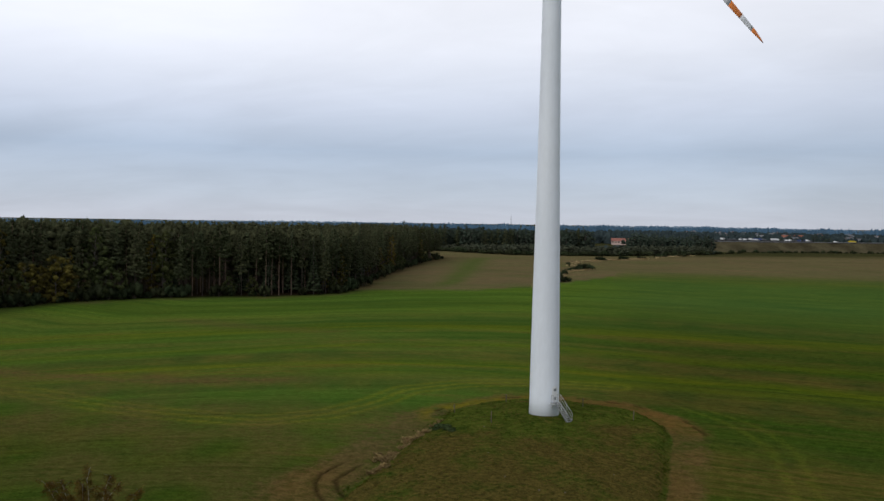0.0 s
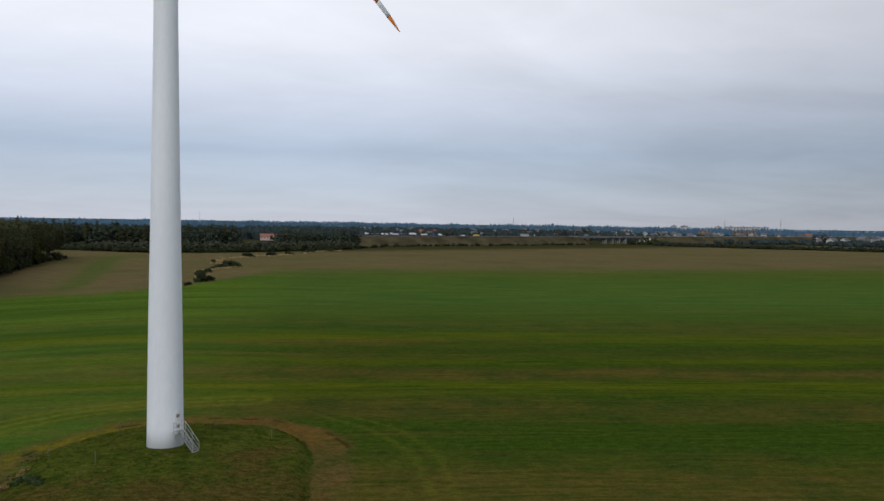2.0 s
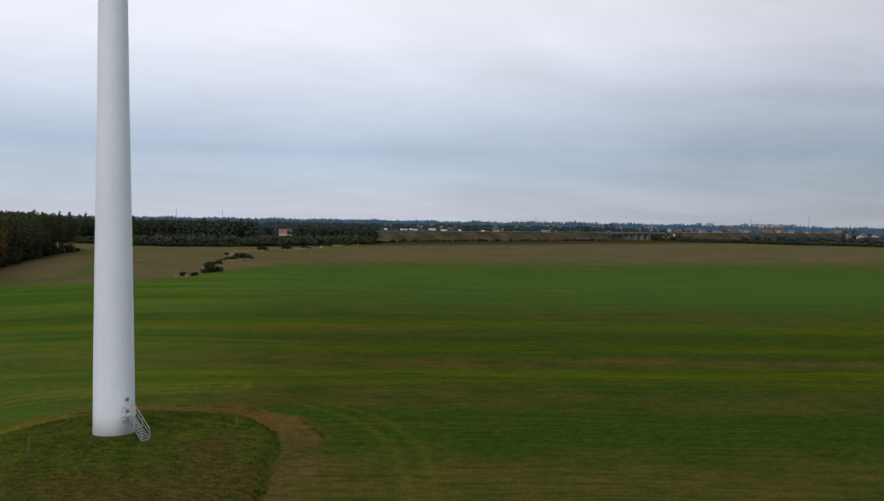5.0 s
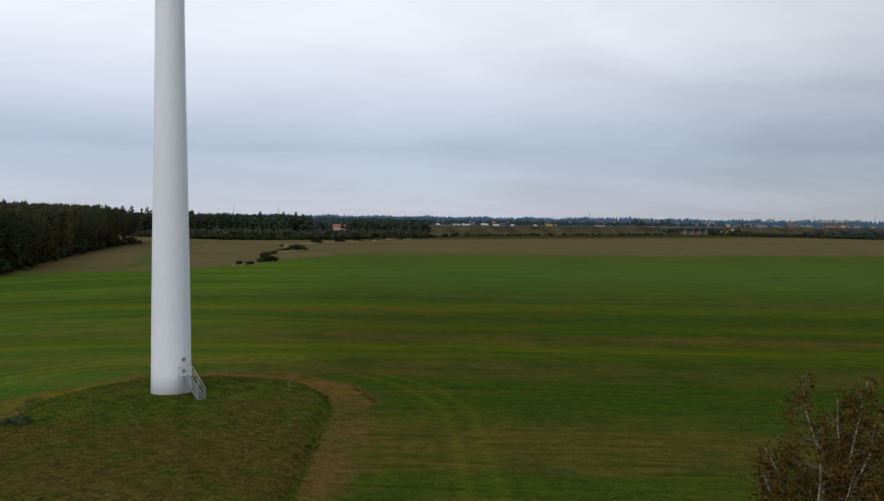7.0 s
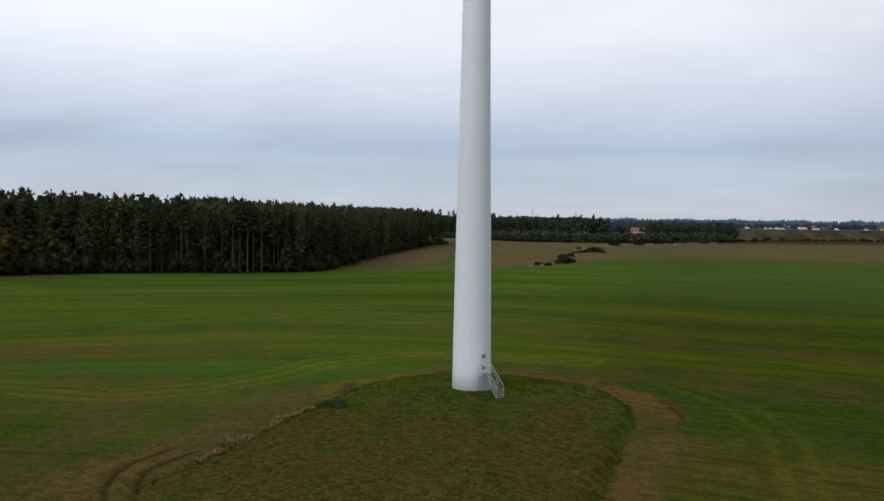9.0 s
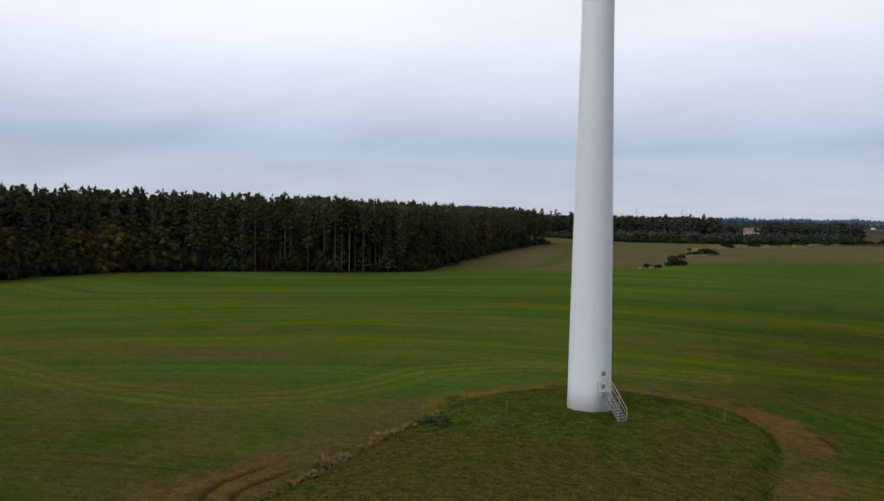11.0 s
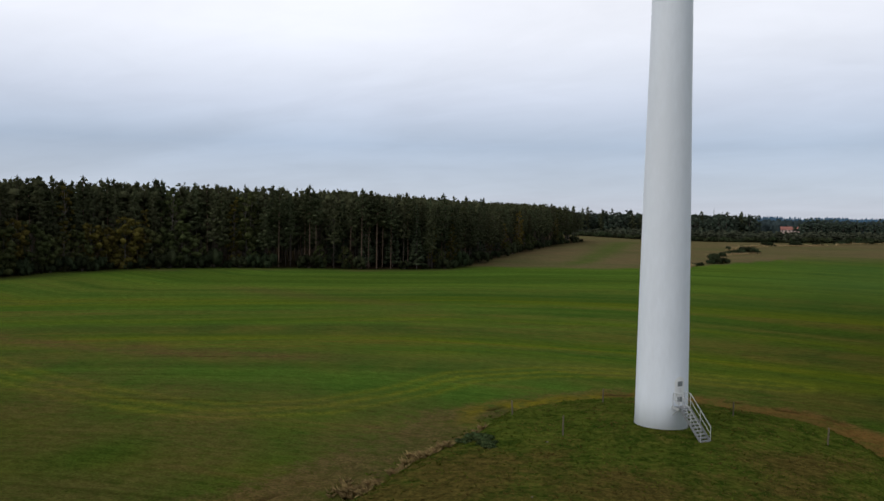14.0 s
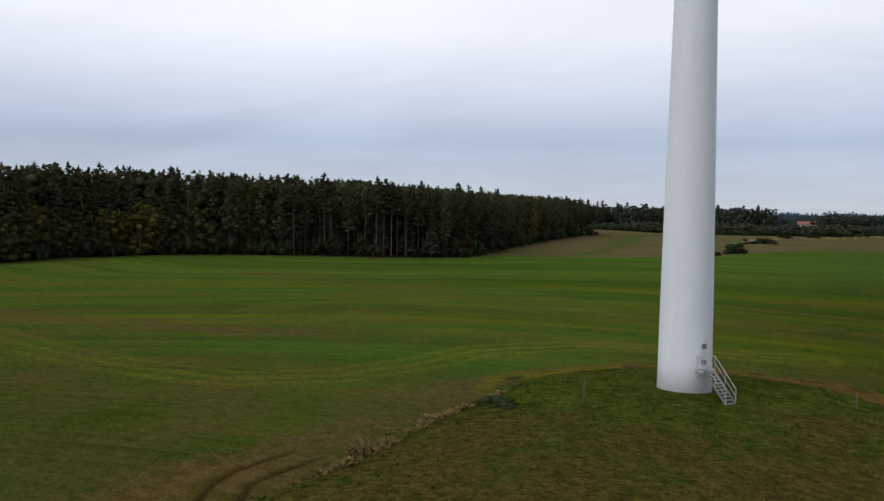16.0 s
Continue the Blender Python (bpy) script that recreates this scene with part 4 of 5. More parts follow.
def build_wood():
    rng = np.random.RandomState(11)
    home = [Matrix.Translation((-205 - 9 * k, 40 + 5 * k, 0.7)) for k in range(16)]
    pines = [pine_tree(21 + k, 21.0 + 0.6 * k, 480, 0.46, home[k], (0.26, 0.34, 0.42, 0.58, 0.62)[k], (44, 40, 34, 24, 22)[k]) for k in range(5)]
    spruces = [spruce_tree(41 + k, 20.5 + 1.2 * k, 700, 0.36, home[5 + k]) for k in range(2)]
    leafy = [leafy_tree(51 + k, 16.5 + 1.6 * k, 3.0, 900, 0.40, home[7 + k]) for k in range(2)]
    gold = [leafy_tree(61 + k, 15.5 + 2 * k, 2.0, 800, 0.36, home[9 + k], label="slender yellowing birch at the wood's edge", name="birch_tree", mat="autumn", low=0.12, category="birch tree") for k in range(2)]
    low = [leafy_tree(71 + k, 10.5 + k, 3.3, 900, 0.38, home[11 + k], name="young_broadleaf_tree", label="young broadleaf tree with dense low foliage before the pines", low=0.06, mat=("leaf", "autumn")[k]) for k in range(2)]
    shrubs = [bush(81 + k, 3.6 + 0.8 * k, 2.4, 330, 0.38, home[13 + k], "dark shrub under the trees of the wood") for k in range(2)]
    for k, (x, y, nx, ny) in enumerate(along_edge(EDGE, 3.7)):
        west = x < -128 and y < 100
        far = y > 175
        bare = 112 < y < 152
        if far and k % 2:
            continue
        # undergrowth on the edge
        if (not far or k % 4 == 0) and not (bare and rng.rand() < 0.45):
            d = rng.uniform(0.3, 2.2)
            place(shrubs[rng.randint(2)], planted(x + nx * d, y + ny * d, rng, rng.uniform(0.5, 1.35)))
        if west:
            d = rng.uniform(2.0, 4.0)
            place(low[int(rng.rand() < 0.5)], planted(x + nx * d, y + ny * d, rng, rng.uniform(0.8, 1.15)))
        elif rng.rand() < (0.12 if bare else 0.4):
            d = rng.uniform(1.5, 3.0)
            place(low[0], planted(x + nx * d, y + ny * d, rng, rng.uniform(0.4, 0.8)))
        for row in range(3):
            d = (8.5 if west else 3.6) + row * 4.2 + rng.uniform(-1.2, 1.2)
            s = rng.uniform(-1.4, 1.4)
            px, py = x + nx * d - ny * s, y + ny * d + nx * s
            grow = 1.0 + 0.055 * float(sm(-112, -140, px)) - 0.06 * float(sm(200, 300, py))
            r = rng.rand()
            if row == 0 and r < (0.04 if bare else 0.14):
                place(gold[rng.randint(2)], planted(px, py, rng, grow * rng.uniform(0.85, 1.15)))
            elif r < (0.24 if px < -118 else 0.15) and not bare:
                place((leafy + gold)[rng.randint(3)], planted(px, py, rng, grow * rng.uniform(0.95, 1.2)))
            elif r < (0.20 if row == 0 else 0.28):
                place(spruces[rng.randint(2)], planted(px, py, rng, grow * rng.uniform(0.84, 1.04)))
            else:
                pick = 3 + rng.randint(2) if bare and row < 2 and rng.rand() < 0.5 else rng.randint(3) if row == 0 else rng.randint(5)
                place(pines[pick], planted(px, py, rng, grow * rng.uniform(0.86, 1.0)))
    # the wood behind its edge, too many to count: crowns and stems in one mesh each
    clumps, v2, f2 = [], [], []
    for x, y, nx, ny in along_edge(EDGE, 3.3):
        for row in range(11):
            d = 13 + row * 4 + rng.uniform(-2, 2)
            px, py = x + nx * d + rng.uniform(-2, 2), y + ny * d + rng.uniform(-2, 2)
            tall = rng.uniform(17.6, 21.2) * (1 + 0.09 * float(sm(-112, -140, px)) - 0.06 * float(sm(200, 300, py)))
            g = on_ground(px, py)
            pointed = rng.rand() < 0.4
            for u, r in ((0.99, 0.22), (0.93, 0.75), (0.86, 1.25), (0.78, 1.6), (0.66, 1.8)) if pointed else ((0.96, 0.8), (0.91, 1.3), (0.84, 1.7), (0.72, 1.9)):
                clumps.append((px + rng.normal() * 0.4 * r, py + rng.normal() * 0.4 * r, g + tall * u, r * rng.uniform(0.8, 1.2), r * 0.8 + 0.2))
            if row < 3:
                for u in (0.3, 0.45, 0.58):
                    clumps.append((px + rng.normal() * 1.2, py + rng.normal() * 1.2, g + tall * u, rng.uniform(1.0, 1.8), 1.2))
            b = len(v2)
            for z, rad in ((g - 0.3, 0.2), (g + tall * 0.95, 0.05)):
                v2 += [(px + rad * math.cos(t), py + rad * math.sin(t), z) for t in (0, 2.09, 4.19)]
            f2 += [(b, b + 1, b + 4, b + 3), (b + 1, b + 2, b + 5, b + 4), (b + 2, b, b + 3, b + 5)]
    wood = clumped("wood_interior", clumps, "needle", rng, 0.55, 7)
    tagged(wood, "dense dark pine wood behind its front rows", "wood", kind="stuff")
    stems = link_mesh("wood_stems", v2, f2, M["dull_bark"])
    tagged(stems, "many bare pine stems inside the dark wood", "wood", kind="stuff")


build_wood()


# ---- shrubs along the field boundary ----
def build_boundary():
    rng = np.random.RandomState(5)
    protos = [bush(91 + k, 2.6 + 0.5 * k, 2.6, 700, 0.30, Matrix.Translation((-240 - 8 * k, 70, 0.6)), "dark rounded bush on the boundary of the field", group="bushes on the boundary") for k in range(3)]
    spots = [(-29.5, 225, 0.55), (-27.5, 226, 0.4), (-25.8, 228, 0.5), (-24, 241, 0.6), (-22, 244, 0.85), (-20.2, 247, 0.8), (-18.8, 250, 0.6), (-22.5, 252, 0.75), (-24.5, 262, 0.8), (-26, 272, 0.9), (-28, 283, 0.9), (-27.5, 292, 0.85), (-25.5, 298, 0.7),
             (-26, 305, 0.6), (-25.5, 322, 0.8), (-23, 331, 1.0), (-21, 336, 1.15), (-18.5, 338, 1.2), (-16, 342, 1.1), (-14, 344, 0.8), (-19, 346, 0.9), (-23, 345, 0.7), (-29, 372, 0.5), (-32, 392, 0.55),
             (-16, 446, 0.9), (-13.5, 449, 1.0), (-11, 449, 0.6), (-0.5, 466, 1.0), (2, 469, 1.0), (12, 486, 0.9), (15, 489, 0.6), (25.5, 518, 1.0), (28, 522, 0.9), (31, 526, 0.8), (38, 545, 0.9), (42, 549, 0.8), (46, 551, 1.0)]
    for x, y, s in spots:
        place(protos[rng.randint(3)], planted(x, y, rng, s))


build_boundary()


# ---- birches in the foreground ----
def near_birch(x, y, tops, fork, seed, leaves, label):
    """Stems rise together to the fork and fan out above it; leaves hang from short twigs."""
    rng = np.random.RandomState(seed)
    g = on_ground(x, y)
    t = thing("birch_tree", label, "birch tree", pose(x, y, g - 0.15), "birches beside the field")
    pts = []
    for k, (dx, dy, tall) in enumerate(tops):
        bm = bmesh.new()
        a = 2 * math.pi * k / len(tops)
        path = [(0.10 * math.cos(a), 0.10 * math.sin(a), 0.0), (0.16 * math.cos(a) + 0.05 * dx, 0.16 * math.sin(a) + 0.05 * dy, fork * 0.5), (0.12 * math.cos(a) + 0.15 * dx, 0.12 * math.sin(a) + 0.15 * dy, fork)]
        for u in np.linspace(0.2, 1, 6):
            s = 0.15 + 0.85 * u ** 1.25
            wob = rng.uniform(-0.1, 0.1, 2)
            path.append((dx * s + wob[0] + 0.12 * math.cos(a) * (1 - u), dy * s + wob[1] + 0.12 * math.sin(a) * (1 - u), fork + (tall - fork) * u))
        radii = [0.11, 0.075, 0.040, 0.034, 0.028, 0.021, 0.014, 0.009, 0.003]
        trunk_mesh(bm, path, radii, 7)
        stem = part("stem", bm, M["birch_bark"], t, "white birch stem")
        heights = [p[2] for p in path]
        bm = bmesh.new()
        for j in range(75):
            z = tall - 0.05 - (tall - fork) * 1.7 * ((j + rng.rand()) / 75) ** 1.15
            base = np.array([np.interp(z, heights, [p[i] for p in path]) for i in range(3)])
            b, span = rng.uniform(0, 6.28), rng.uniform(0.2, 0.8) * (0.45 + 0.55 * min(1, (tall - z) / 2.0))
            tip = base + [span * math.cos(b), span * math.sin(b), span * rng.uniform(-0.1, 0.8)]
            limb(bm, base, tip, 0.009)
            n = rng.randint(leaves // 2, leaves * 2) if rng.rand() < 0.8 else 4
            w = rng.rand(n, 1) ** 0.6
            pts.append(base + (tip - base) * (0.25 + 0.8 * w) + rng.normal(size=(n, 3)) * 0.072 - np.abs(rng.normal(size=(n, 1))) * [0, 0, 0.20] * w)
        tagged(part("branchwork", bm, M["bark"], stem), kind="stuff")
    v, f = leaf_quads(np.concatenate(pts), 0.062, rng, 0.0)
    link_mesh("foliage", v, f, M["birch_leaf"], t, "sparse brown and yellow leaves")


near_birch(27.55, -66.3, [(-0.62, 0.1, 17.25), (0.4, 0.0, 17.2), (0.8, -0.1, 16.95), (0.15, 0.3, 16.8), (1.0, 0.2, 16.4), (-0.5, -0.2, 16.4), (-1.3, 0.1, 16.0), (-1.5, -0.1, 15.7),
                          (1.3, 0.1, 15.5), (-1.0, 0.4, 15.5), (0.5, 0.5, 16.2), (0.0, -0.4, 15.7), (1.2, 0.5, 15.2), (-0.3, 0.6, 15.8)], 13.6, 7, 40,
           "thin many-stemmed birch with white stems and sparse brown leaves")
near_birch(-15.6, -66.6, [(-0.4, 0.6, 12.9), (1.1, 0.3, 12.8), (0.4, -0.8, 12.6), (-1.3, -0.5, 12.5), (2.1, -0.4, 12.6), (-2.3, 0.2, 12.2), (-3.1, 0.4, 12.0), (2.9, 0.5, 12.2)], 9.2, 10, 60, "wide many-stemmed birch with brown leaves standing in the field")


# ---- embankment, road and bridge ----
EYE = Vector((17.5, -82.0))


def bearing(deg, dist):
    """A place by its compass bearing (degrees east of north) and distance from the field's south side."""
    a = radians(deg)
    return EYE.x + dist * math.sin(a), EYE.y + dist * math.cos(a)


ROAD_A, ROAD_WAY = Vector((20.0, 650.0, 0)), Vector((0.9226, 0.3857, 0)).normalized()
ROAD_SIDE = Vector((-ROAD_WAY.y, ROAD_WAY.x, 0))
ROAD_Z = 7.2


def road_point(s, off, z):
    p = ROAD_A + ROAD_WAY * s + ROAD_SIDE * off
    return Vector((p.x, p.y, z))


BRIDGE_0, BRIDGE_1 = 384.0, 510.0


def strip(name, s0, s1, profile, mat, step=12.0, rough=0.0, seed=1, parent=None):
    """A long body with a constant section of (offset, height), along the road."""
    rng = np.random.RandomState(seed)
    n = max(1, int((s1 - s0) / step))
    verts, faces = [], []
    for k in range(n + 1):
        s = s0 + (s1 - s0) * k / n
        for off, z in profile:
            verts.append(road_point(s, off + rng.uniform(-rough, rough), z + rng.uniform(-rough, rough) * 0.4))
    m = len(profile)
    for k in range(n):
        for j in range(m - 1):
            faces.append((k * m + j, (k + 1) * m + j, (k + 1) * m + j + 1, k * m + j + 1))
    faces.append(tuple(range(m))[::-1])
    faces.append(tuple(n * m + j for j in range(m)))
    return link_mesh(name, verts, faces, mat, parent)


def build_road():
    bank = [(-2, -2.6), (0, -1.7), (8, 1.9), (15, 5.2), (18.5, ROAD_Z - 0.15), (31.5, ROAD_Z - 0.15), (36, 5.0), (50, -1.7), (52, -2.6)]
    for s0, s1 in ((30, BRIDGE_0), (BRIDGE_1, 1700)):
        tagged(strip("embankment", s0, s1, bank, M["bank"], 6, 0.5), "grassy embankment carrying a road across the fields", "embankment", kind="structure")
        tagged(strip("road", s0, s1, [(19.2, ROAD_Z - 0.4), (19.2, ROAD_Z), (30.8, ROAD_Z), (30.8, ROAD_Z - 0.4)], M["asphalt"], 40), "grey asphalt road on the embankment", "road", kind="structure")
    # guard rail
    for s0, s1 in ((30, 700), (700, 1650)):
        t = thing("guardrail", "zinc guardrail along the road's edge", "guardrail", None, "guardrails")
        strip("rail_beam", s0, s1, [(19.3, ROAD_Z + 0.45), (19.22, ROAD_Z + 0.62), (19.3, ROAD_Z + 0.85), (19.38, ROAD_Z + 0.62), (19.3, ROAD_Z + 0.45)], M["rail"], 20, parent=t)
        for s in np.arange(s0, s1, 16):
            bm = bmesh.new()
            p = road_point(s, 19.45, ROAD_Z - 0.2)
            box(bm, p.x - 0.07, p.x + 0.07, p.y - 0.07, p.y + 0.07, p.z, p.z + 0.95)
            part("rail_post", bm, M["rail"], t)
    # bridge
    t = thing("road_bridge", "pale concrete road bridge with column piers", "bridge")
    strip("deck", BRIDGE_0 - 6, BRIDGE_1 + 6, [(18.6, ROAD_Z - 0.7), (18.6, ROAD_Z + 0.02), (31.4, ROAD_Z + 0.02), (31.4, ROAD_Z - 0.7)], M["old_concrete"], 30, parent=t)
    for off in (20.2, 23.4, 26.6, 29.8):
        strip("girder", BRIDGE_0 - 2, BRIDGE_1 + 2, [(off - 0.5, ROAD_Z - 2.0), (off - 0.4, ROAD_Z - 0.7), (off + 0.4, ROAD_Z - 0.7), (off + 0.5, ROAD_Z - 2.0)], M["soffit"], 30, parent=t)
    strip("parapet", BRIDGE_0 - 6, BRIDGE_1 + 6, [(18.6, ROAD_Z), (18.6, ROAD_Z + 0.9), (18.85, ROAD_Z + 0.9), (18.85, ROAD_Z)], M["soffit"], 30, parent=t)
    strip("parapet", BRIDGE_0 - 6, BRIDGE_1 + 6, [(31.15, ROAD_Z), (31.15, ROAD_Z + 0.9), (31.4, ROAD_Z + 0.9), (31.4, ROAD_Z)], M["soffit"], 30, parent=t)
    for s in (430, 442, 454, 466):
        bm = bmesh.new()
        a, b = road_point(s, 19.4, ROAD_Z - 2.5), road_point(s, 30.6, ROAD_Z - 2.5)
        bar(bm, a, b, 0.75, 8)
        cap = part("pier_cap", bm, M["old_concrete"], t)
        for off in (20.2, 23.4, 26.6, 29.8):
            bm = bmesh.new()
            bar(bm, road_point(s, off, -2.2), road_point(s, off, ROAD_Z - 2.4), 0.7, 12)
            part("pier_column", bm, M["old_concrete"], cap)
    for s, way in ((BRIDGE_0, 1), (BRIDGE_1, -1)):
        # paved slope under each end, with a wing
        verts = [road_point(s - way * 8, 2, -1.6), road_point(s - way * 2, 18.2, ROAD_Z - 0.5), road_point(s + way * 2, 18.2, ROAD_Z - 1.9), road_point(s + way * 13, 18.2, -2.0), road_point(s + way * 11, 8, -2.0),
                 road_point(s - way * 2, 32, ROAD_Z - 0.5), road_point(s + way * 13, 32, -2.0)]
        link_mesh("abutment_slope", verts, [(1, 2, 3, 4), (1, 5, 6, 3)], M["concrete"], t, "pale paved concrete slope")


build_road()


# ---- vehicles on the road ----
def van(m, paint, long, tall, label, name="van", category="van"):
    t = thing(name, label, category, m, "vehicles")
    bm = bmesh.new()
    prof = [(-long / 2, 0.35), (-long / 2, tall * 0.96), (-long / 2 + 0.15, tall), (long * 0.22, tall), (long * 0.38, tall * 0.58), (long / 2, tall * 0.48), (long / 2, 0.35)]
    lo = [bm.verts.new((x, -0.98, z)) for x, z in prof]
    hi = [bm.verts.new((x, 0.98, z)) for x, z in prof]
    bm.faces.new(lo)
    bm.faces.new(hi[::-1])
    for k in range(len(prof)):
        bm.faces.new((lo[k], lo[(k + 1) % len(prof)], hi[(k + 1) % len(prof)], hi[k]))
    body = part("body", bm, M[paint], t)
    for y in (-1.0, 1.0):
        bm = bmesh.new()
        box(bm, long * 0.12, long * 0.30, y - 0.02, y + 0.02, tall * 0.58, tall * 0.88)
        part("side_window", bm, M["glass"], body)
        for x in (-long * 0.3, long * 0.3):
            bm = bmesh.new()
            bar(bm, (x, y - 0.12, 0.36), (x, y + 0.12, 0.36), 0.36, 14)
            part("wheel", bm, M["rubber"], t)
    return t


def lorry(m, paint, label):
    t = thing("lorry", label, "lorry", m, "vehicles")
    bm = bmesh.new()
    box(bm, -6.5, 4.2, -1.25, 1.25, 1.05, 3.9)
    bevel(bm, 0.06)
    part("trailer", bm, M[paint], t)
    bm = bmesh.new()
    box(bm, 4.5, 6.6, -1.2, 1.2, 0.6, 3.2)
    bevel(bm, 0.18)
    cab = part("cab", bm, M[paint], t)
    bm = bmesh.new()
    box(bm, 6.58, 6.64, -1.05, 1.05, 1.9, 2.8)
    part("windscreen", bm, M["glass"], cab)
    for x in (-5.2, -4.0, -2.8, 3.6, 5.6):
        for y in (-1.0, 1.0):
            bm = bmesh.new()
            bar(bm, (x, y - 0.18, 0.5), (x, y + 0.18, 0.5), 0.5, 14)
            part("wheel", bm, M["rubber"], t)


def on_road(s, lane, back=False):
    p = road_point(s, lane, ROAD_Z + 0.01)
    return pose(p.x, p.y, p.z, 0, 0, math.degrees(math.atan2(ROAD_WAY.y, ROAD_WAY.x)) + (180 if back else 0))


lorry(on_road(226, 22) @ Matrix.Scale(0.62, 4), "yellow_car", "bright yellow lorry driving on the embankment road")
van(on_road(208, 22), "white_car", 4.6, 1.9, "white van driving on the embankment road")


# ---- hedges and groves ----
def build_groves():
    rng = np.random.RandomState(17)
    home = [Matrix.Translation((-260 - 10 * k, 90, 0.7)) for k in range(11)]
    trees = [leafy_tree(101 + k, 13.5 + k, 4.2, 320, 0.55, home[k], label="dark broadleaf tree in a grove beyond the fields", group="trees of the groves", low=0.06, lobes=22, mat="grove_leaf") for k in range(3)]
    pines = [pine_tree(111 + k, 15.5 + k, 360, 0.55, home[3 + k], 0.25, 30) for k in range(2)]
    for p in pines:
        tagged(p, "dark pine in a grove beyond the fields", group="trees of the groves")
    hedge = [bush(121 + k, 4.4 + k, 3.4, 160, 0.7, home[5 + k], "dark hedge bush beyond the stubble field", group="hedge bushes", name="hedge_bush") for k in range(3)]
    young = [bush(125 + k, 7.0 + k, 4.4, 220, 0.7, home[9 + k], "olive young tree in the low growth before the grove", mat="young_leaf", group="young trees", name="young_tree") for k in range(2)]
    far = [leafy_tree(131, 9.0, 4.0, 450, 1.0, home[8], label="small dark tree before the embankment", group="hedge trees", low=0.05, lobes=14)]

    def belt(points, step, deep, protos, lo, hi):
        for x, y, nx, ny in along_edge(points, step):
            d = rng.uniform(0, deep)
            place(protos[rng.randint(len(protos))], planted(x + nx * d, y + ny * d, rng, rng.uniform(lo, hi), 0.2))
    # groves behind the wood's end and on both sides of the red roof
    belt([(-210, 475), (-160, 490), (-120, 515), (-80, 528), (-26, 540)], 5.5, 12, trees + pines, 1.0, 1.4)
    belt([(-205, 490), (-150, 508), (-100, 532), (-55, 545), (-24, 555)], 5.5, 30, trees + pines, 1.15, 1.42)
    belt([(8, 590), (30, 600), (50, 600), (74, 602)], 4.2, 14, trees, 0.85, 1.15)
    belt([(11, 605), (40, 615), (70, 616)], 6.0, 14, trees, 0.95, 1.2)
    # hedge along their feet
    belt([(-140, 484), (-95, 496), (-50, 508), (0, 526), (40, 566), (72, 598)], 3.0, 5, hedge, 0.6, 0.95)
    belt([(-115, 500), (-40, 520), (-26, 526)], 4.4, 10, young, 0.9, 1.35)
    belt([(-26, 526), (8, 542), (40, 582), (60, 596)], 4.4, 8, young, 0.6, 0.85)
    belt([(72, 606), (110, 660), (160, 690), (230, 718), (300, 750), (360, 776)], 3.4, 5, hedge, 0.22, 0.75)
    # dark hedge in the east before the road
    belt([(455, 786), (475, 742), (538, 684), (613, 634), (690, 585), (760, 540)], 4.6, 10, hedge + hedge + far, 0.5, 0.85)
    belt([(430, 800), (455, 812), (500, 835)], 7, 6, hedge + far, 0.7, 1.2)
    # single trees along the road's far side
    for deg, dist, k in ((9.2, 960, 0.85), (9.8, 960, 0.95), (10.3, 970, 0.8), (11.3, 980, 1.0), (11.8, 985, 1.1), (12.2, 990, 0.95), (14.6, 1020, 0.7), (19.7, 1060, 1.2), (20.1, 1065, 1.15), (21.0, 1090, 0.9),
                         (21.5, 1300, 1.3), (21.9, 1300, 1.35), (25.2, 1120, 1.05), (25.6, 1125, 1.0), (26.8, 1150, 1.1), (27.2, 1150, 0.95), (29.6, 1180, 0.9), (37.0, 1200, 1.0), (37.6, 1210, 1.1)):
        x, y = bearing(deg, dist)
        place(trees[rng.randint(3)], planted(x, y, rng, k))


build_groves()


def build_thicket():
    """Filled inside of the groves, too many to count."""
    rng = np.random.RandomState(19)
    clumps, low = [], []

    def fill(into, points, deep, step, lo, hi):
        for x, y, nx, ny in along_edge(points, step):
            for d in np.arange(3, deep, step):
                px, py, tall = x + nx * d + rng.uniform(-2, 2), y + ny * d + rng.uniform(-2, 2), rng.uniform(lo, hi)
                for u in (0.25, 0.5, 0.72, 0.9):
                    r = 2.7 * min(1, (1.15 - u) * 2.2) * rng.uniform(0.7, 1.2)
                    into.append((px + rng.normal() * 0.8, py + rng.normal() * 0.8, -1.8 + tall * u, r, max(1.0, tall * 0.14)))
    fill(clumps, [(-230, 488), (-160, 498), (-120, 523), (-80, 536), (-28, 546)], 60, 5.0, 14, 19.5)
    fill(clumps, [(10, 598), (30, 606), (50, 606), (74, 608)], 34, 5.0, 9, 13.5)
    fill(clumps, [(452, 792), (475, 750), (538, 692), (613, 642), (690, 593), (780, 535)], 12, 4.0, 2.8, 4.6)
    fill(low, [(-150, 486), (-95, 499), (-50, 511), (0, 528), (40, 568), (74, 602)], 20, 4.0, 4.5, 8)
    tagged(clumped("thicket", clumps, "grove_leaf", rng, 0.9, 5), "dense dark thicket filling the groves beyond the fields", "trees", kind="stuff")
    tagged(clumped("young_growth", low, "young_leaf", rng, 0.8, 6), "low olive growth of young trees before the groves", "trees", kind="stuff")


build_thicket()


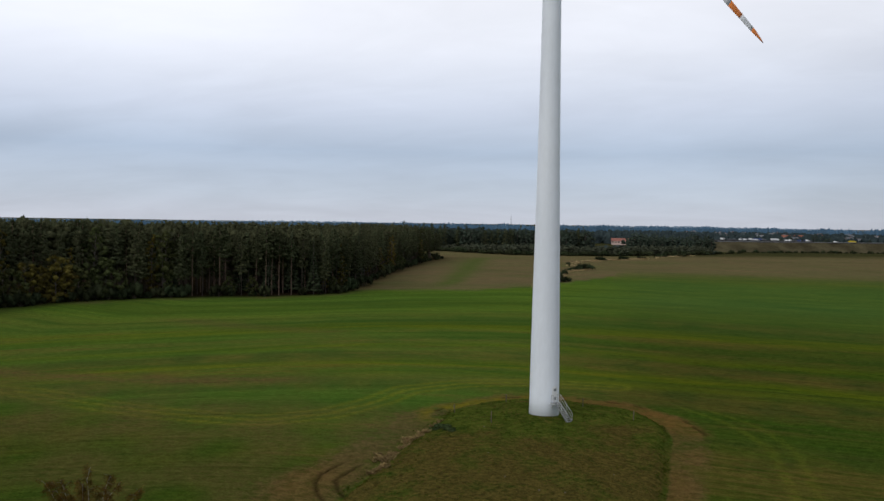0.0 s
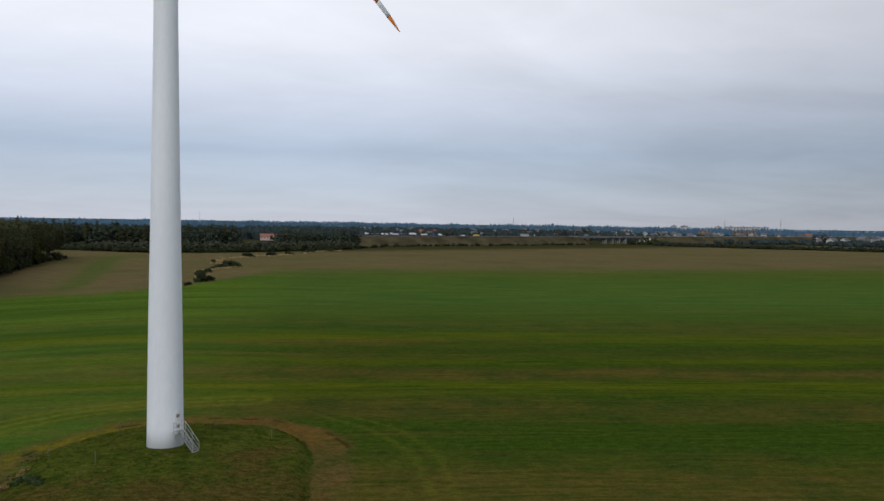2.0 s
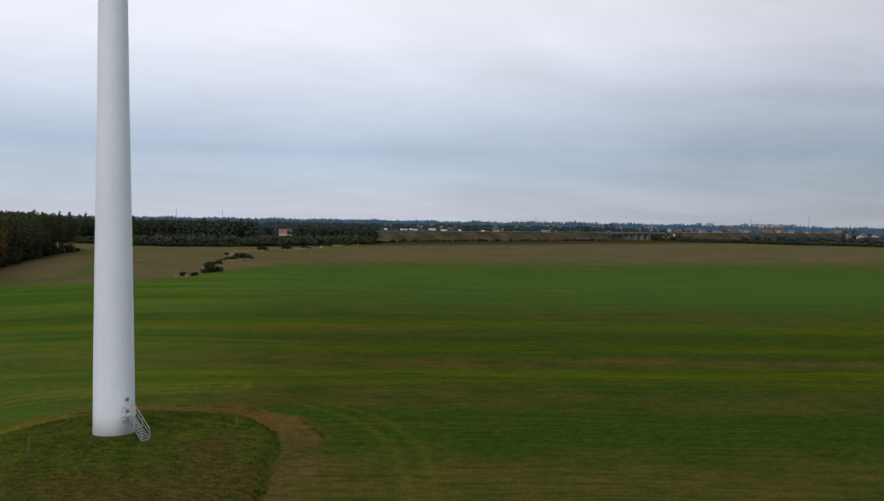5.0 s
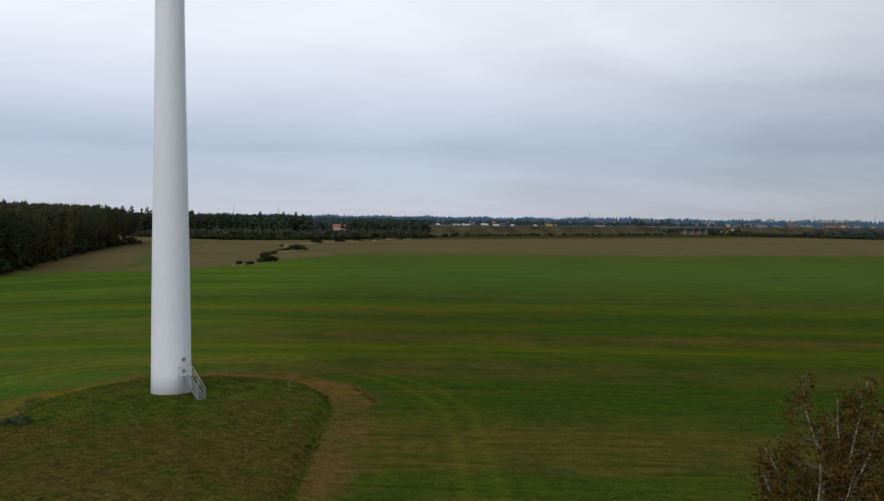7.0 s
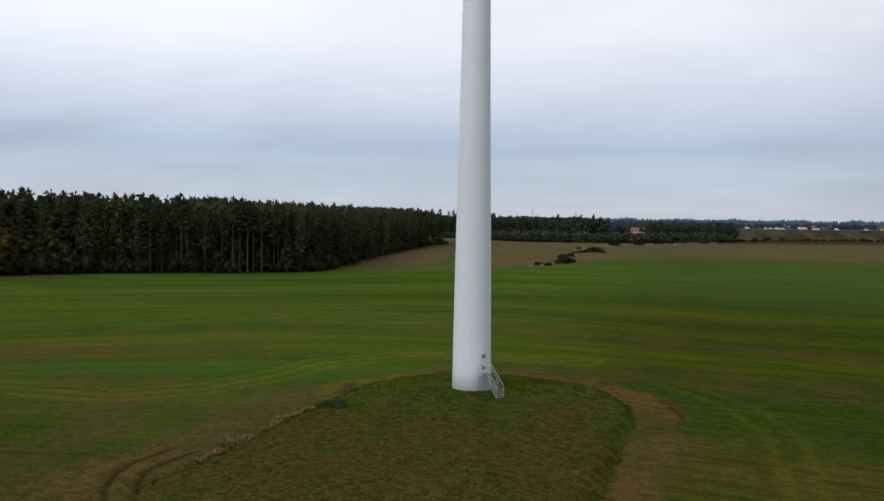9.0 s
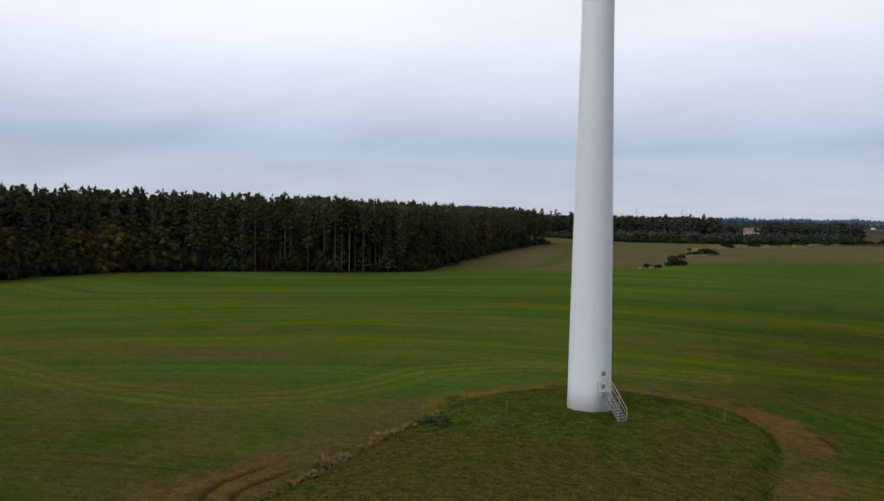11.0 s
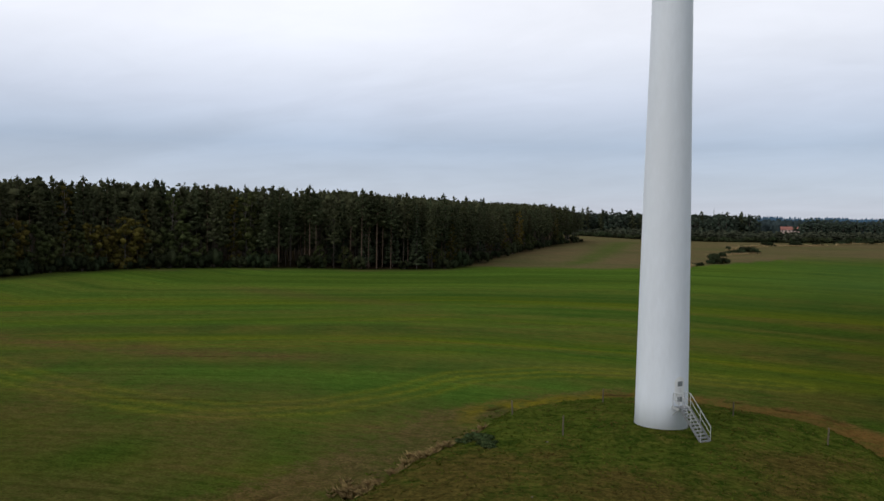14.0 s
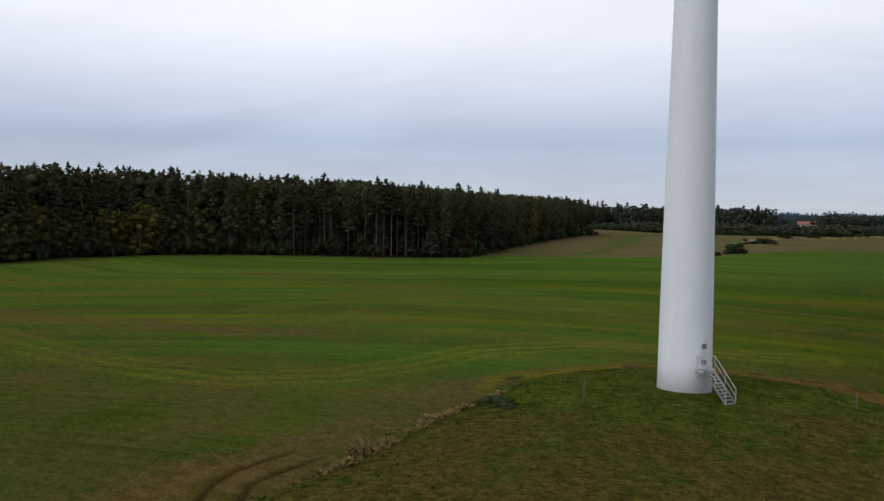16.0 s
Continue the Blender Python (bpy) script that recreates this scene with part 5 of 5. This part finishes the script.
# ---- houses ----
def house(m, long, wide, wall, roof, label, mat="plaster", tiles="roof_grey", name="house", windows=4, category="house"):
    t = thing(name, label, category, m, "houses of the town")
    bm = bmesh.new()
    h, w = long / 2, wide / 2
    base = [(-h, -w), (h, -w), (h, w), (-h, w)]
    lo = [bm.verts.new((x, y, -1.5)) for x, y in base]
    hi = [bm.verts.new((x, y, wall)) for x, y in base]
    for k in range(4):
        bm.faces.new((lo[k], lo[(k + 1) % 4], hi[(k + 1) % 4], hi[k]))
    r0, r1 = bm.verts.new((-h, 0, wall + roof)), bm.verts.new((h, 0, wall + roof))
    bm.faces.new((hi[0], hi[3], r0))
    bm.faces.new((hi[1], r1, hi[2]))
    body = part("wall", bm, M[mat], t)
    bm = bmesh.new()
    o = 0.4
    for s in (-1, 1):
        drop = roof * o / w
        q = [(-h - o, s * (w + o), wall - drop + 0.05), (h + o, s * (w + o), wall - drop + 0.05), (h + o, 0, wall + roof + 0.05), (-h - o, 0, wall + roof + 0.05)]
        a = [bm.verts.new(p) for p in q]
        b = [bm.verts.new((p[0], p[1], p[2] + 0.25)) for p in q]
        bm.faces.new(a)
        bm.faces.new(b[::-1])
        for k in range(4):
            bm.faces.new((a[k], a[(k + 1) % 4], b[(k + 1) % 4], b[k]))
    top = part("roof", bm, M[tiles], t)
    bm = bmesh.new()
    box(bm, h * 0.3, h * 0.3 + 0.8, -0.4, 0.4, wall + roof * 0.6, wall + roof + 0.9)
    part("chimney", bm, M["roof_red"], top)
    for k in range(windows):
        x = -h + long * (k + 0.5) / windows
        bm = bmesh.new()
        box(bm, x - 0.6, x + 0.6, -w - 0.05, -w + 0.1, wall * 0.35, wall * 0.35 + 1.4)
        part("window", bm, M["glass"], body)
    return t


def apartment_block(m, long, wide, storeys, label, mat="panel"):
    t = thing("apartment_block", label, "apartment block", m, "apartment blocks")
    tall = storeys * 2.9
    bm = bmesh.new()
    box(bm, -long / 2, long / 2, -wide / 2, wide / 2, -6, tall)
    body = part("wall", bm, M[mat], t)
    bm = bmesh.new()
    box(bm, -long / 2 - 0.3, long / 2 + 0.3, -wide / 2 - 0.3, wide / 2 + 0.3, tall, tall + 0.9)
    box(bm, -2.5, 2.5, -2, 2, tall + 0.9, tall + 3.4)
    part("roof", bm, M["roof_grey"], t)
    for k in range(max(3, int(long / 9))):
        x = -long / 2 + long * (k + 0.5) / max(3, int(long / 9))
        for f in range(storeys):
            bm = bmesh.new()
            box(bm, x - 2.6, x + 2.6, -wide / 2 - 0.08, -wide / 2 + 0.1, f * 2.9 + 1.0, f * 2.9 + 2.4)
            part("window", bm, M["glass"], body)


def build_town():
    rng = np.random.RandomState(23)
    # the red-roofed building between two groves
    house(pose(-10.5, 846, -0.4, 0, 0, 2), 21, 11, 3.2, 3.0, "large pink house with a brownish red tiled roof between dark groves", "plaster_pink", "roof_brown", windows=6)
    house(pose(6, 872, -0.4, 0, 0, 60), 9, 7, 3.6, 2.4, "white gabled house behind the red-roofed one", "white_car", "roof_red", windows=2)
    n = 0
    for k in range(165):
        deg = rng.uniform(3, 49)
        dist = rng.uniform(1150, 1720)
        if (deg < 9 and dist < 1250) or (deg > 24 and dist < 1190):
            continue
        x, y = bearing(deg, dist)
        big = rng.rand()
        if big < 0.15 and deg < 25:
            house(pose(x, y, 0.5, 0, 0, rng.uniform(-50, 50)), rng.uniform(16, 28), 12, 4.5, 1.4, "long pale commercial building with a low grey roof in the town", ("plaster", "plaster", "panel")[rng.randint(3)], "roof_grey", "commercial_building", 7, "building")
        else:
            house(pose(x, y, 0.5 + (dist - 1150) * 0.003, 0, 0, rng.uniform(-80, 80)), rng.uniform(9, 13), rng.uniform(7, 9), rng.uniform(2.8, 4.8), rng.uniform(2.4, 3.6), "small gabled town house with a tiled roof", ("plaster", "plaster_dull", "plaster_dull")[rng.randint(3)], ("roof_grey", "roof_red")[int(rng.rand() < 0.06)], windows=3)
        n += 1
    # parked lorries and halls beside the road, beyond the first grove
    for k in range(26):
        x, y = bearing(rng.uniform(5.3, 9.0) if k < 18 else rng.uniform(9, 11), rng.uniform(925, 960))
        at = pose(x, y, ROAD_Z - 0.9, 0, 0, rng.uniform(-60, 60))
        if k in (4, 9):
            lorry(at @ Matrix.Scale(0.7, 4), ("blue_car", "white_car")[k % 2], "parked lorry on a yard beside the road")
        else:
            van(at, ("white_car", "dark_car", "white_car", "dark_car", "blue_car")[k % 5], rng.uniform(4.2, 5.4), rng.uniform(1.5, 2.3), "parked van on a yard beside the road")
    yard = [bearing(4.6, 890), bearing(11.2, 965), bearing(11.2, 1010), bearing(4.6, 940)]
    bm = bmesh.new()
    lo, hi = [bm.verts.new((*p, -2.5)) for p in yard], [bm.verts.new((*p, ROAD_Z - 0.9)) for p in yard]
    bm.faces.new(hi)
    for k in range(4):
        bm.faces.new((lo[k], lo[(k + 1) % 4], hi[(k + 1) % 4], hi[k]))
    tagged(part("yard", bm, M["asphalt"]), "raised asphalt yard beside the road", "yard", kind="structure")
    # blocks of flats on the skyline
    for deg, dist, long, storeys, warm in ((27.9, 3150, 20, 5, 0), (28.6, 3150, 28, 5, 0), (30.9, 2950, 24, 5, 0), (31.7, 2950, 42, 5, 0), (32.5, 2950, 44, 5, 0), (33.2, 2950, 40, 5, 0), (33.9, 3000, 28, 5, 0),
                                           (30.0, 1700, 24, 3, 1), (32.2, 1720, 22, 3, 1), (33.0, 1740, 20, 3, 1), (24.6, 1700, 24, 3, 0)):
        x, y = bearing(deg, dist)
        apartment_block(pose(x, y, 2.0, 0, 0, -deg + rng.uniform(-14, 14)), long, 13, storeys, "ochre block of flats in the town" if warm else "pale block of flats on the skyline", "panel_warm" if warm else "panel")


build_town()


# ---- distant trees ----
def cone_wood(name, label, spots, mat, kind="stuff", rng=None):
    """Far trees, each a ragged tapering crown of three stacked rings, in one mesh."""
    verts, faces = [], []
    for x, y, z, tall, wide, pointed in spots:
        b = len(verts)
        rings = ((0.0, 0.75), (0.35, 1.0), (0.7, 0.62 if pointed else 0.9), (0.92, 0.2 if pointed else 0.5))
        for u, r in rings:
            for k in range(5):
                a = 2 * math.pi * (k + rng.uniform(-0.3, 0.3)) / 5
                rr = wide * r * rng.uniform(0.75, 1.2)
                verts.append((x + rr * math.cos(a), y + rr * math.sin(a), z + tall * (u + rng.uniform(-0.04, 0.04))))
        verts.append((x, y, z + tall))
        for j in range(3):
            for k in range(5):
                faces.append((b + 5 * j + k, b + 5 * j + (k + 1) % 5, b + 5 * (j + 1) + (k + 1) % 5, b + 5 * (j + 1) + k))
        for k in range(5):
            faces.append((b + 15 + k, b + 15 + (k + 1) % 5, b + 20))
    return tagged(link_mesh(name, verts, faces, mat), label, "trees", kind=kind)


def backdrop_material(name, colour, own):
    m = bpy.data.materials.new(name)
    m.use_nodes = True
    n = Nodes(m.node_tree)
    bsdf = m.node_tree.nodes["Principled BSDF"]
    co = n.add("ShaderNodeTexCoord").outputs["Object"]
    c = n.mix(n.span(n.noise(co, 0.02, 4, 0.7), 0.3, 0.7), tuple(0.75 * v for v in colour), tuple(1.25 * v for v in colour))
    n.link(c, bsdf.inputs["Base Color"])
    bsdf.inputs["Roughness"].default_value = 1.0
    # air haze over the distance: the blue colour itself gives off light
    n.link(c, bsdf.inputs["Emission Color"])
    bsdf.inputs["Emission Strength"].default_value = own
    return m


def build_distance():
    rng = np.random.RandomState(31)
    canopy = []
    px, py = rng.uniform(-1000, -120, 7000), rng.uniform(-150, 900, 7000)
    inner = beyond_edge(px, py, [(-260, -200)] + list(WOOD_EDGE) + [(-420, 440), (-1100, 520)])
    for x, y, d in zip(px, py, inner):
        if d > 52:
            canopy.append((x, y, on_ground(x, y) - 0.5 + 8.5 * float(sm(60, 350, d)), rng.uniform(16, 21.5), rng.uniform(2.8, 4.4), rng.rand() < 0.5))
    cone_wood("wood_canopy", "dark canopy of the wood stretching away behind its edge", canopy, M["needle"], rng=rng)
    town = []
    for k in range(3200):
        deg, dist = rng.uniform(-2, 47), rng.uniform(1120, 1740)
        x, y = bearing(deg, dist)
        town.append((x, y, -1.5, rng.uniform(6, 12) * (0.6 if deg > 25 else 1.0), rng.uniform(3, 6.5) * (0.8 if deg > 25 else 1.0), rng.rand() < 0.25))
    for k in range(2600):
        deg, dist = rng.uniform(-34, 4), rng.uniform(690, 1240)
        x, y = bearing(deg, dist)
        if -6 < deg < 1.5 and dist < 950:
            continue
        town.append((x, y, -1.5, rng.uniform(7, 12.5) + (dist - 690) * 0.006, rng.uniform(3.5, 6), rng.rand() < 0.3))
    for k in range(160):
        deg, dist = rng.uniform(-6, 1.5), rng.uniform(650, 800)
        x, y = bearing(deg, dist)
        town.append((x, y, -1.5, rng.uniform(2.0, 3.5), rng.uniform(3.5, 6), False))
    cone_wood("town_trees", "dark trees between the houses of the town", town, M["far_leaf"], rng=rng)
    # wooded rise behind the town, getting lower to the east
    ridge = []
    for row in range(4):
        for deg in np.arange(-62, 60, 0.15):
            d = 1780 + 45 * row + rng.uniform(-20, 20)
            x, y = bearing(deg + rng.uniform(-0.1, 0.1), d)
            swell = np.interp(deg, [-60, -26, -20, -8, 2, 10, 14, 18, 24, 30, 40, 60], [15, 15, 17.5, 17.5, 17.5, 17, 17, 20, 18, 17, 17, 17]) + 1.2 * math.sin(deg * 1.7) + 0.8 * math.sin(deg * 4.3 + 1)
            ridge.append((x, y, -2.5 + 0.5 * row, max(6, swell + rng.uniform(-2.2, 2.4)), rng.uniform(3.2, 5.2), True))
    cone_wood("backdrop_far_woods", "far woods along the skyline in glowing haze blue", ridge, backdrop_material("far_wood_haze", (0.022, 0.048, 0.078), 0.85), "structure", rng)
    low = []
    for row in range(2):
        for deg in np.arange(-64, 66, 0.3):
            x, y = bearing(deg + rng.uniform(-0.2, 0.2), 4000 + 90 * row)
            low.append((x, y, -8, 12 + 4 * math.sin(deg * 0.23 + 1) + rng.uniform(-2, 3), 16, False))
    cone_wood("backdrop_skyline", "wooded skyline in the far distance in pale glowing haze blue", low, backdrop_material("skyline_haze", (0.085, 0.115, 0.150), 0.9), "structure", rng)


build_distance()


# ---- masts ----
def lattice_mast(x, y, tall, label):
    t = thing("lattice_mast", label, "mast", pose(x, y, -1), "masts")
    w = 1.6
    for sx, sy in ((-1, -1), (1, -1), (1, 1), (-1, 1)):
        bm = bmesh.new()
        bar(bm, (sx * w, sy * w, 0), (sx * 0.35, sy * 0.35, tall), 0.15, 5)
        part("leg", bm, M["mast"], t)
    for k in range(9):
        u0, u1 = k / 9, (k + 1) / 9
        a, b = w + (0.35 - w) * u0, w + (0.35 - w) * u1
        for s in (-1, 1):
            bm = bmesh.new()
            bar(bm, (-a, s * a, tall * u0), (b, s * b, tall * u1), 0.12, 4)
            part("brace", bm, M["mast"], t)
    bm = bmesh.new()
    bar(bm, (0, 0, tall - 1), (0, 0, tall + 6), 0.15, 5)
    part("aerial", bm, M["mast"], t)


for deg, dist, tall in ((16.4, 2350, 34), (34.9, 2800, 46), (31.3, 2900, 40), (-9.5, 2300, 40), (-6.4, 2320, 36)):
    x, y = bearing(deg, dist)
    lattice_mast(x, y, tall, "thin steel lattice mast on the skyline")


# ---- grass on the pad ----
def tufts(spots, mat, name, label, seed, blades, tall, wide, bend=0.4):
    """Tufts of tapering blades, in one mesh."""
    rng = np.random.RandomState(seed)
    s = np.asarray(spots, float)
    n = len(s) * blades
    root = np.repeat(s, blades, 0)
    size = np.repeat(rng.uniform(0.6, 1.3, len(s)), blades) * rng.uniform(0.7, 1.2, n)
    a = rng.uniform(0, 2 * np.pi, n)
    out = np.stack([np.cos(a), np.sin(a), np.zeros(n)], 1)
    side = np.stack([-np.sin(a), np.cos(a), np.zeros(n)], 1)
    root = root + out * rng.uniform(0, 0.35, (n, 1)) * tall
    z = ground_z(root[:, 0], root[:, 1])
    root[:, 2] = z - 0.02
    h, w = (tall * size)[:, None], (wide * size)[:, None]
    mid = root + out * h * bend * 0.3 + np.array([0, 0, 1]) * h * 0.6
    tip = root + out * h * bend + np.array([0, 0, 1]) * h
    v = np.stack([root - side * w, root + side * w, mid + side * w * 0.7, tip, mid - side * w * 0.7], 1).reshape(-1, 3)
    f = [(5 * k, 5 * k + 1, 5 * k + 2, 5 * k + 3, 5 * k + 4) for k in range(n)]
    return tagged(link_mesh(name, v, f, M[mat]), label, "grass", kind="stuff")


def build_grass():
    rng = np.random.RandomState(3)

    def scatter(n, keep):
        x, y = rng.uniform(-16, 18, n), rng.uniform(-34, 17, n)
        ok = (mound_reach(x, y) < 14.6) & (np.hypot(x, y) > 2.3) & (rng.rand(n) < keep(x, y))
        return np.stack([x[ok], y[ok], 0 * x[ok]], 1)
    tufts(scatter(13000, lambda x, y: (0.5 + 0.6 * waves(x, y, 8, 21)) * (1 - 0.6 * sm(-6, -20, y))), "green_grass", "pad_grass", "short rough green grass on the pad", 1, 4, 0.11, 0.014, 1.3)
    tufts(scatter(11000, lambda x, y: (0.3 - 0.6 * waves(x, y, 8, 21)) + 0.4 * sm(-6, -20, y)), "dry_pad", "dry_pad_grass", "short yellowing grass on the pad", 2, 4, 0.10, 0.014, 1.5)
    # tall dry grass along the west bank
    spots = []
    for x, y, wide, count in ((-14.6, -23.2, 0.7, 44), (-15.7, -18.2, 0.7, 40), (-15.3, -16.6, 0.4, 16), (-14.7, -14.4, 0.4, 14), (-14.5, -10.9, 0.7, 40), (-14.0, -9.2, 0.5, 20), (-14.1, -7.6, 0.5, 18), (-13.6, -3.5, 0.4, 7)):
        spots += [(x + rng.normal() * 0.8 * wide, y + rng.normal() * wide, 0) for _ in range(count)]
    tufts(spots, "dry_grass", "bank_grass", "tall pale dry grass along the edge of the pad", 4, 44, 0.34, 0.0065, 0.95)
    y = rng.uniform(-30, 6, 300)
    x = -13.6 + 0.06 * np.minimum(y, 0) + rng.normal(size=300) * 1.0 + 0.5 * waves(0 * y, y, 9, 3)
    tufts(np.stack([x, y, 0 * y], 1), "green_grass", "edge_grass", "rough green grass along the pad's west edge", 6, 8, 0.15, 0.016, 1.2)
    # straw-coloured grass along the ditch between the fields
    line = along_edge([(-31, 218), (-28.5, 225), (-23, 240), (-22, 255), (-26, 272), (-28, 290), (-26.5, 315), (-20, 333), (-15, 343), (-24, 352), (-33, 392), (-24, 425), (-14, 447), (2, 467), (14, 487), (28, 521), (42, 549), (60, 575)], 0.22)
    spots = np.array([(x + rng.normal() * 1.6, y + rng.normal() * 1.6, 0) for x, y, _, _ in line])
    spots = spots[waves(spots[:, 0], spots[:, 1], 26, 61) > -0.35]
    tufts(spots, "straw", "ditch_grass", "pale dry grass along the ditch between the fields", 9, 7, 0.8, 0.13, 0.7)
    # dark grass fringe on the east edge
    a = rng.uniform(-1.2, 1.5, 300)
    x, y = np.where(a < 0, 15.6 + 1.44 * a, 1.0 + 14.6 * np.cos(a)) + rng.normal(size=300) * 0.35, np.where(a < 0, 24 * a, 14.6 * np.sin(np.maximum(a, 0)))
    tufts(np.stack([x, y, 0 * y], 1), "green_grass", "fringe_grass", "dark grass fringe on the pad's edge", 7, 8, 0.16, 0.014, 1.0)
    for k, (x, y, s) in enumerate(((-11.4, -7.6, 0.5), (-10.6, -8.5, 0.42), (-12.2, -6.8, 0.45), (-12.6, -8.2, 0.35), (-10.0, -9.6, 0.3))):
        bush(140 + k, 0.8 * s, 1.9 * s, 420, 0.09, pose(x, y, on_ground(x, y)), "dark green weed clump in the grass of the pad", "weed", "weed clumps")


build_grass()


# ---- stones and clods ----
def stone(x, y, size, k):
    rng = np.random.RandomState(k)
    t = thing("field_stone", "pale grey field stone lying in the grass", "stone", pose(x, y, on_ground(x, y), 0, 0, 50 * k), "stones on the pad")
    bm = bmesh.new()
    bmesh.ops.create_icosphere(bm, subdivisions=2, radius=size)
    for v in bm.verts:
        v.co *= 1 + 0.25 * noise.noise(v.co * 2.2 / size + Vector((k, 0, 0)))
        v.co.z = v.co.z * 0.55 + size * 0.2
    part("stone_body", bm, M["stone"], t)


for k, (x, y, size) in enumerate(((-0.7, -25.9, 0.09), (3.0, -28.5, 0.10), (5.4, -28.2, 0.08), (-6.5, -7.4, 0.09), (9.6, -20.5, 0.08), (-3.8, -18.5, 0.07))):
    stone(x, y, size, k)
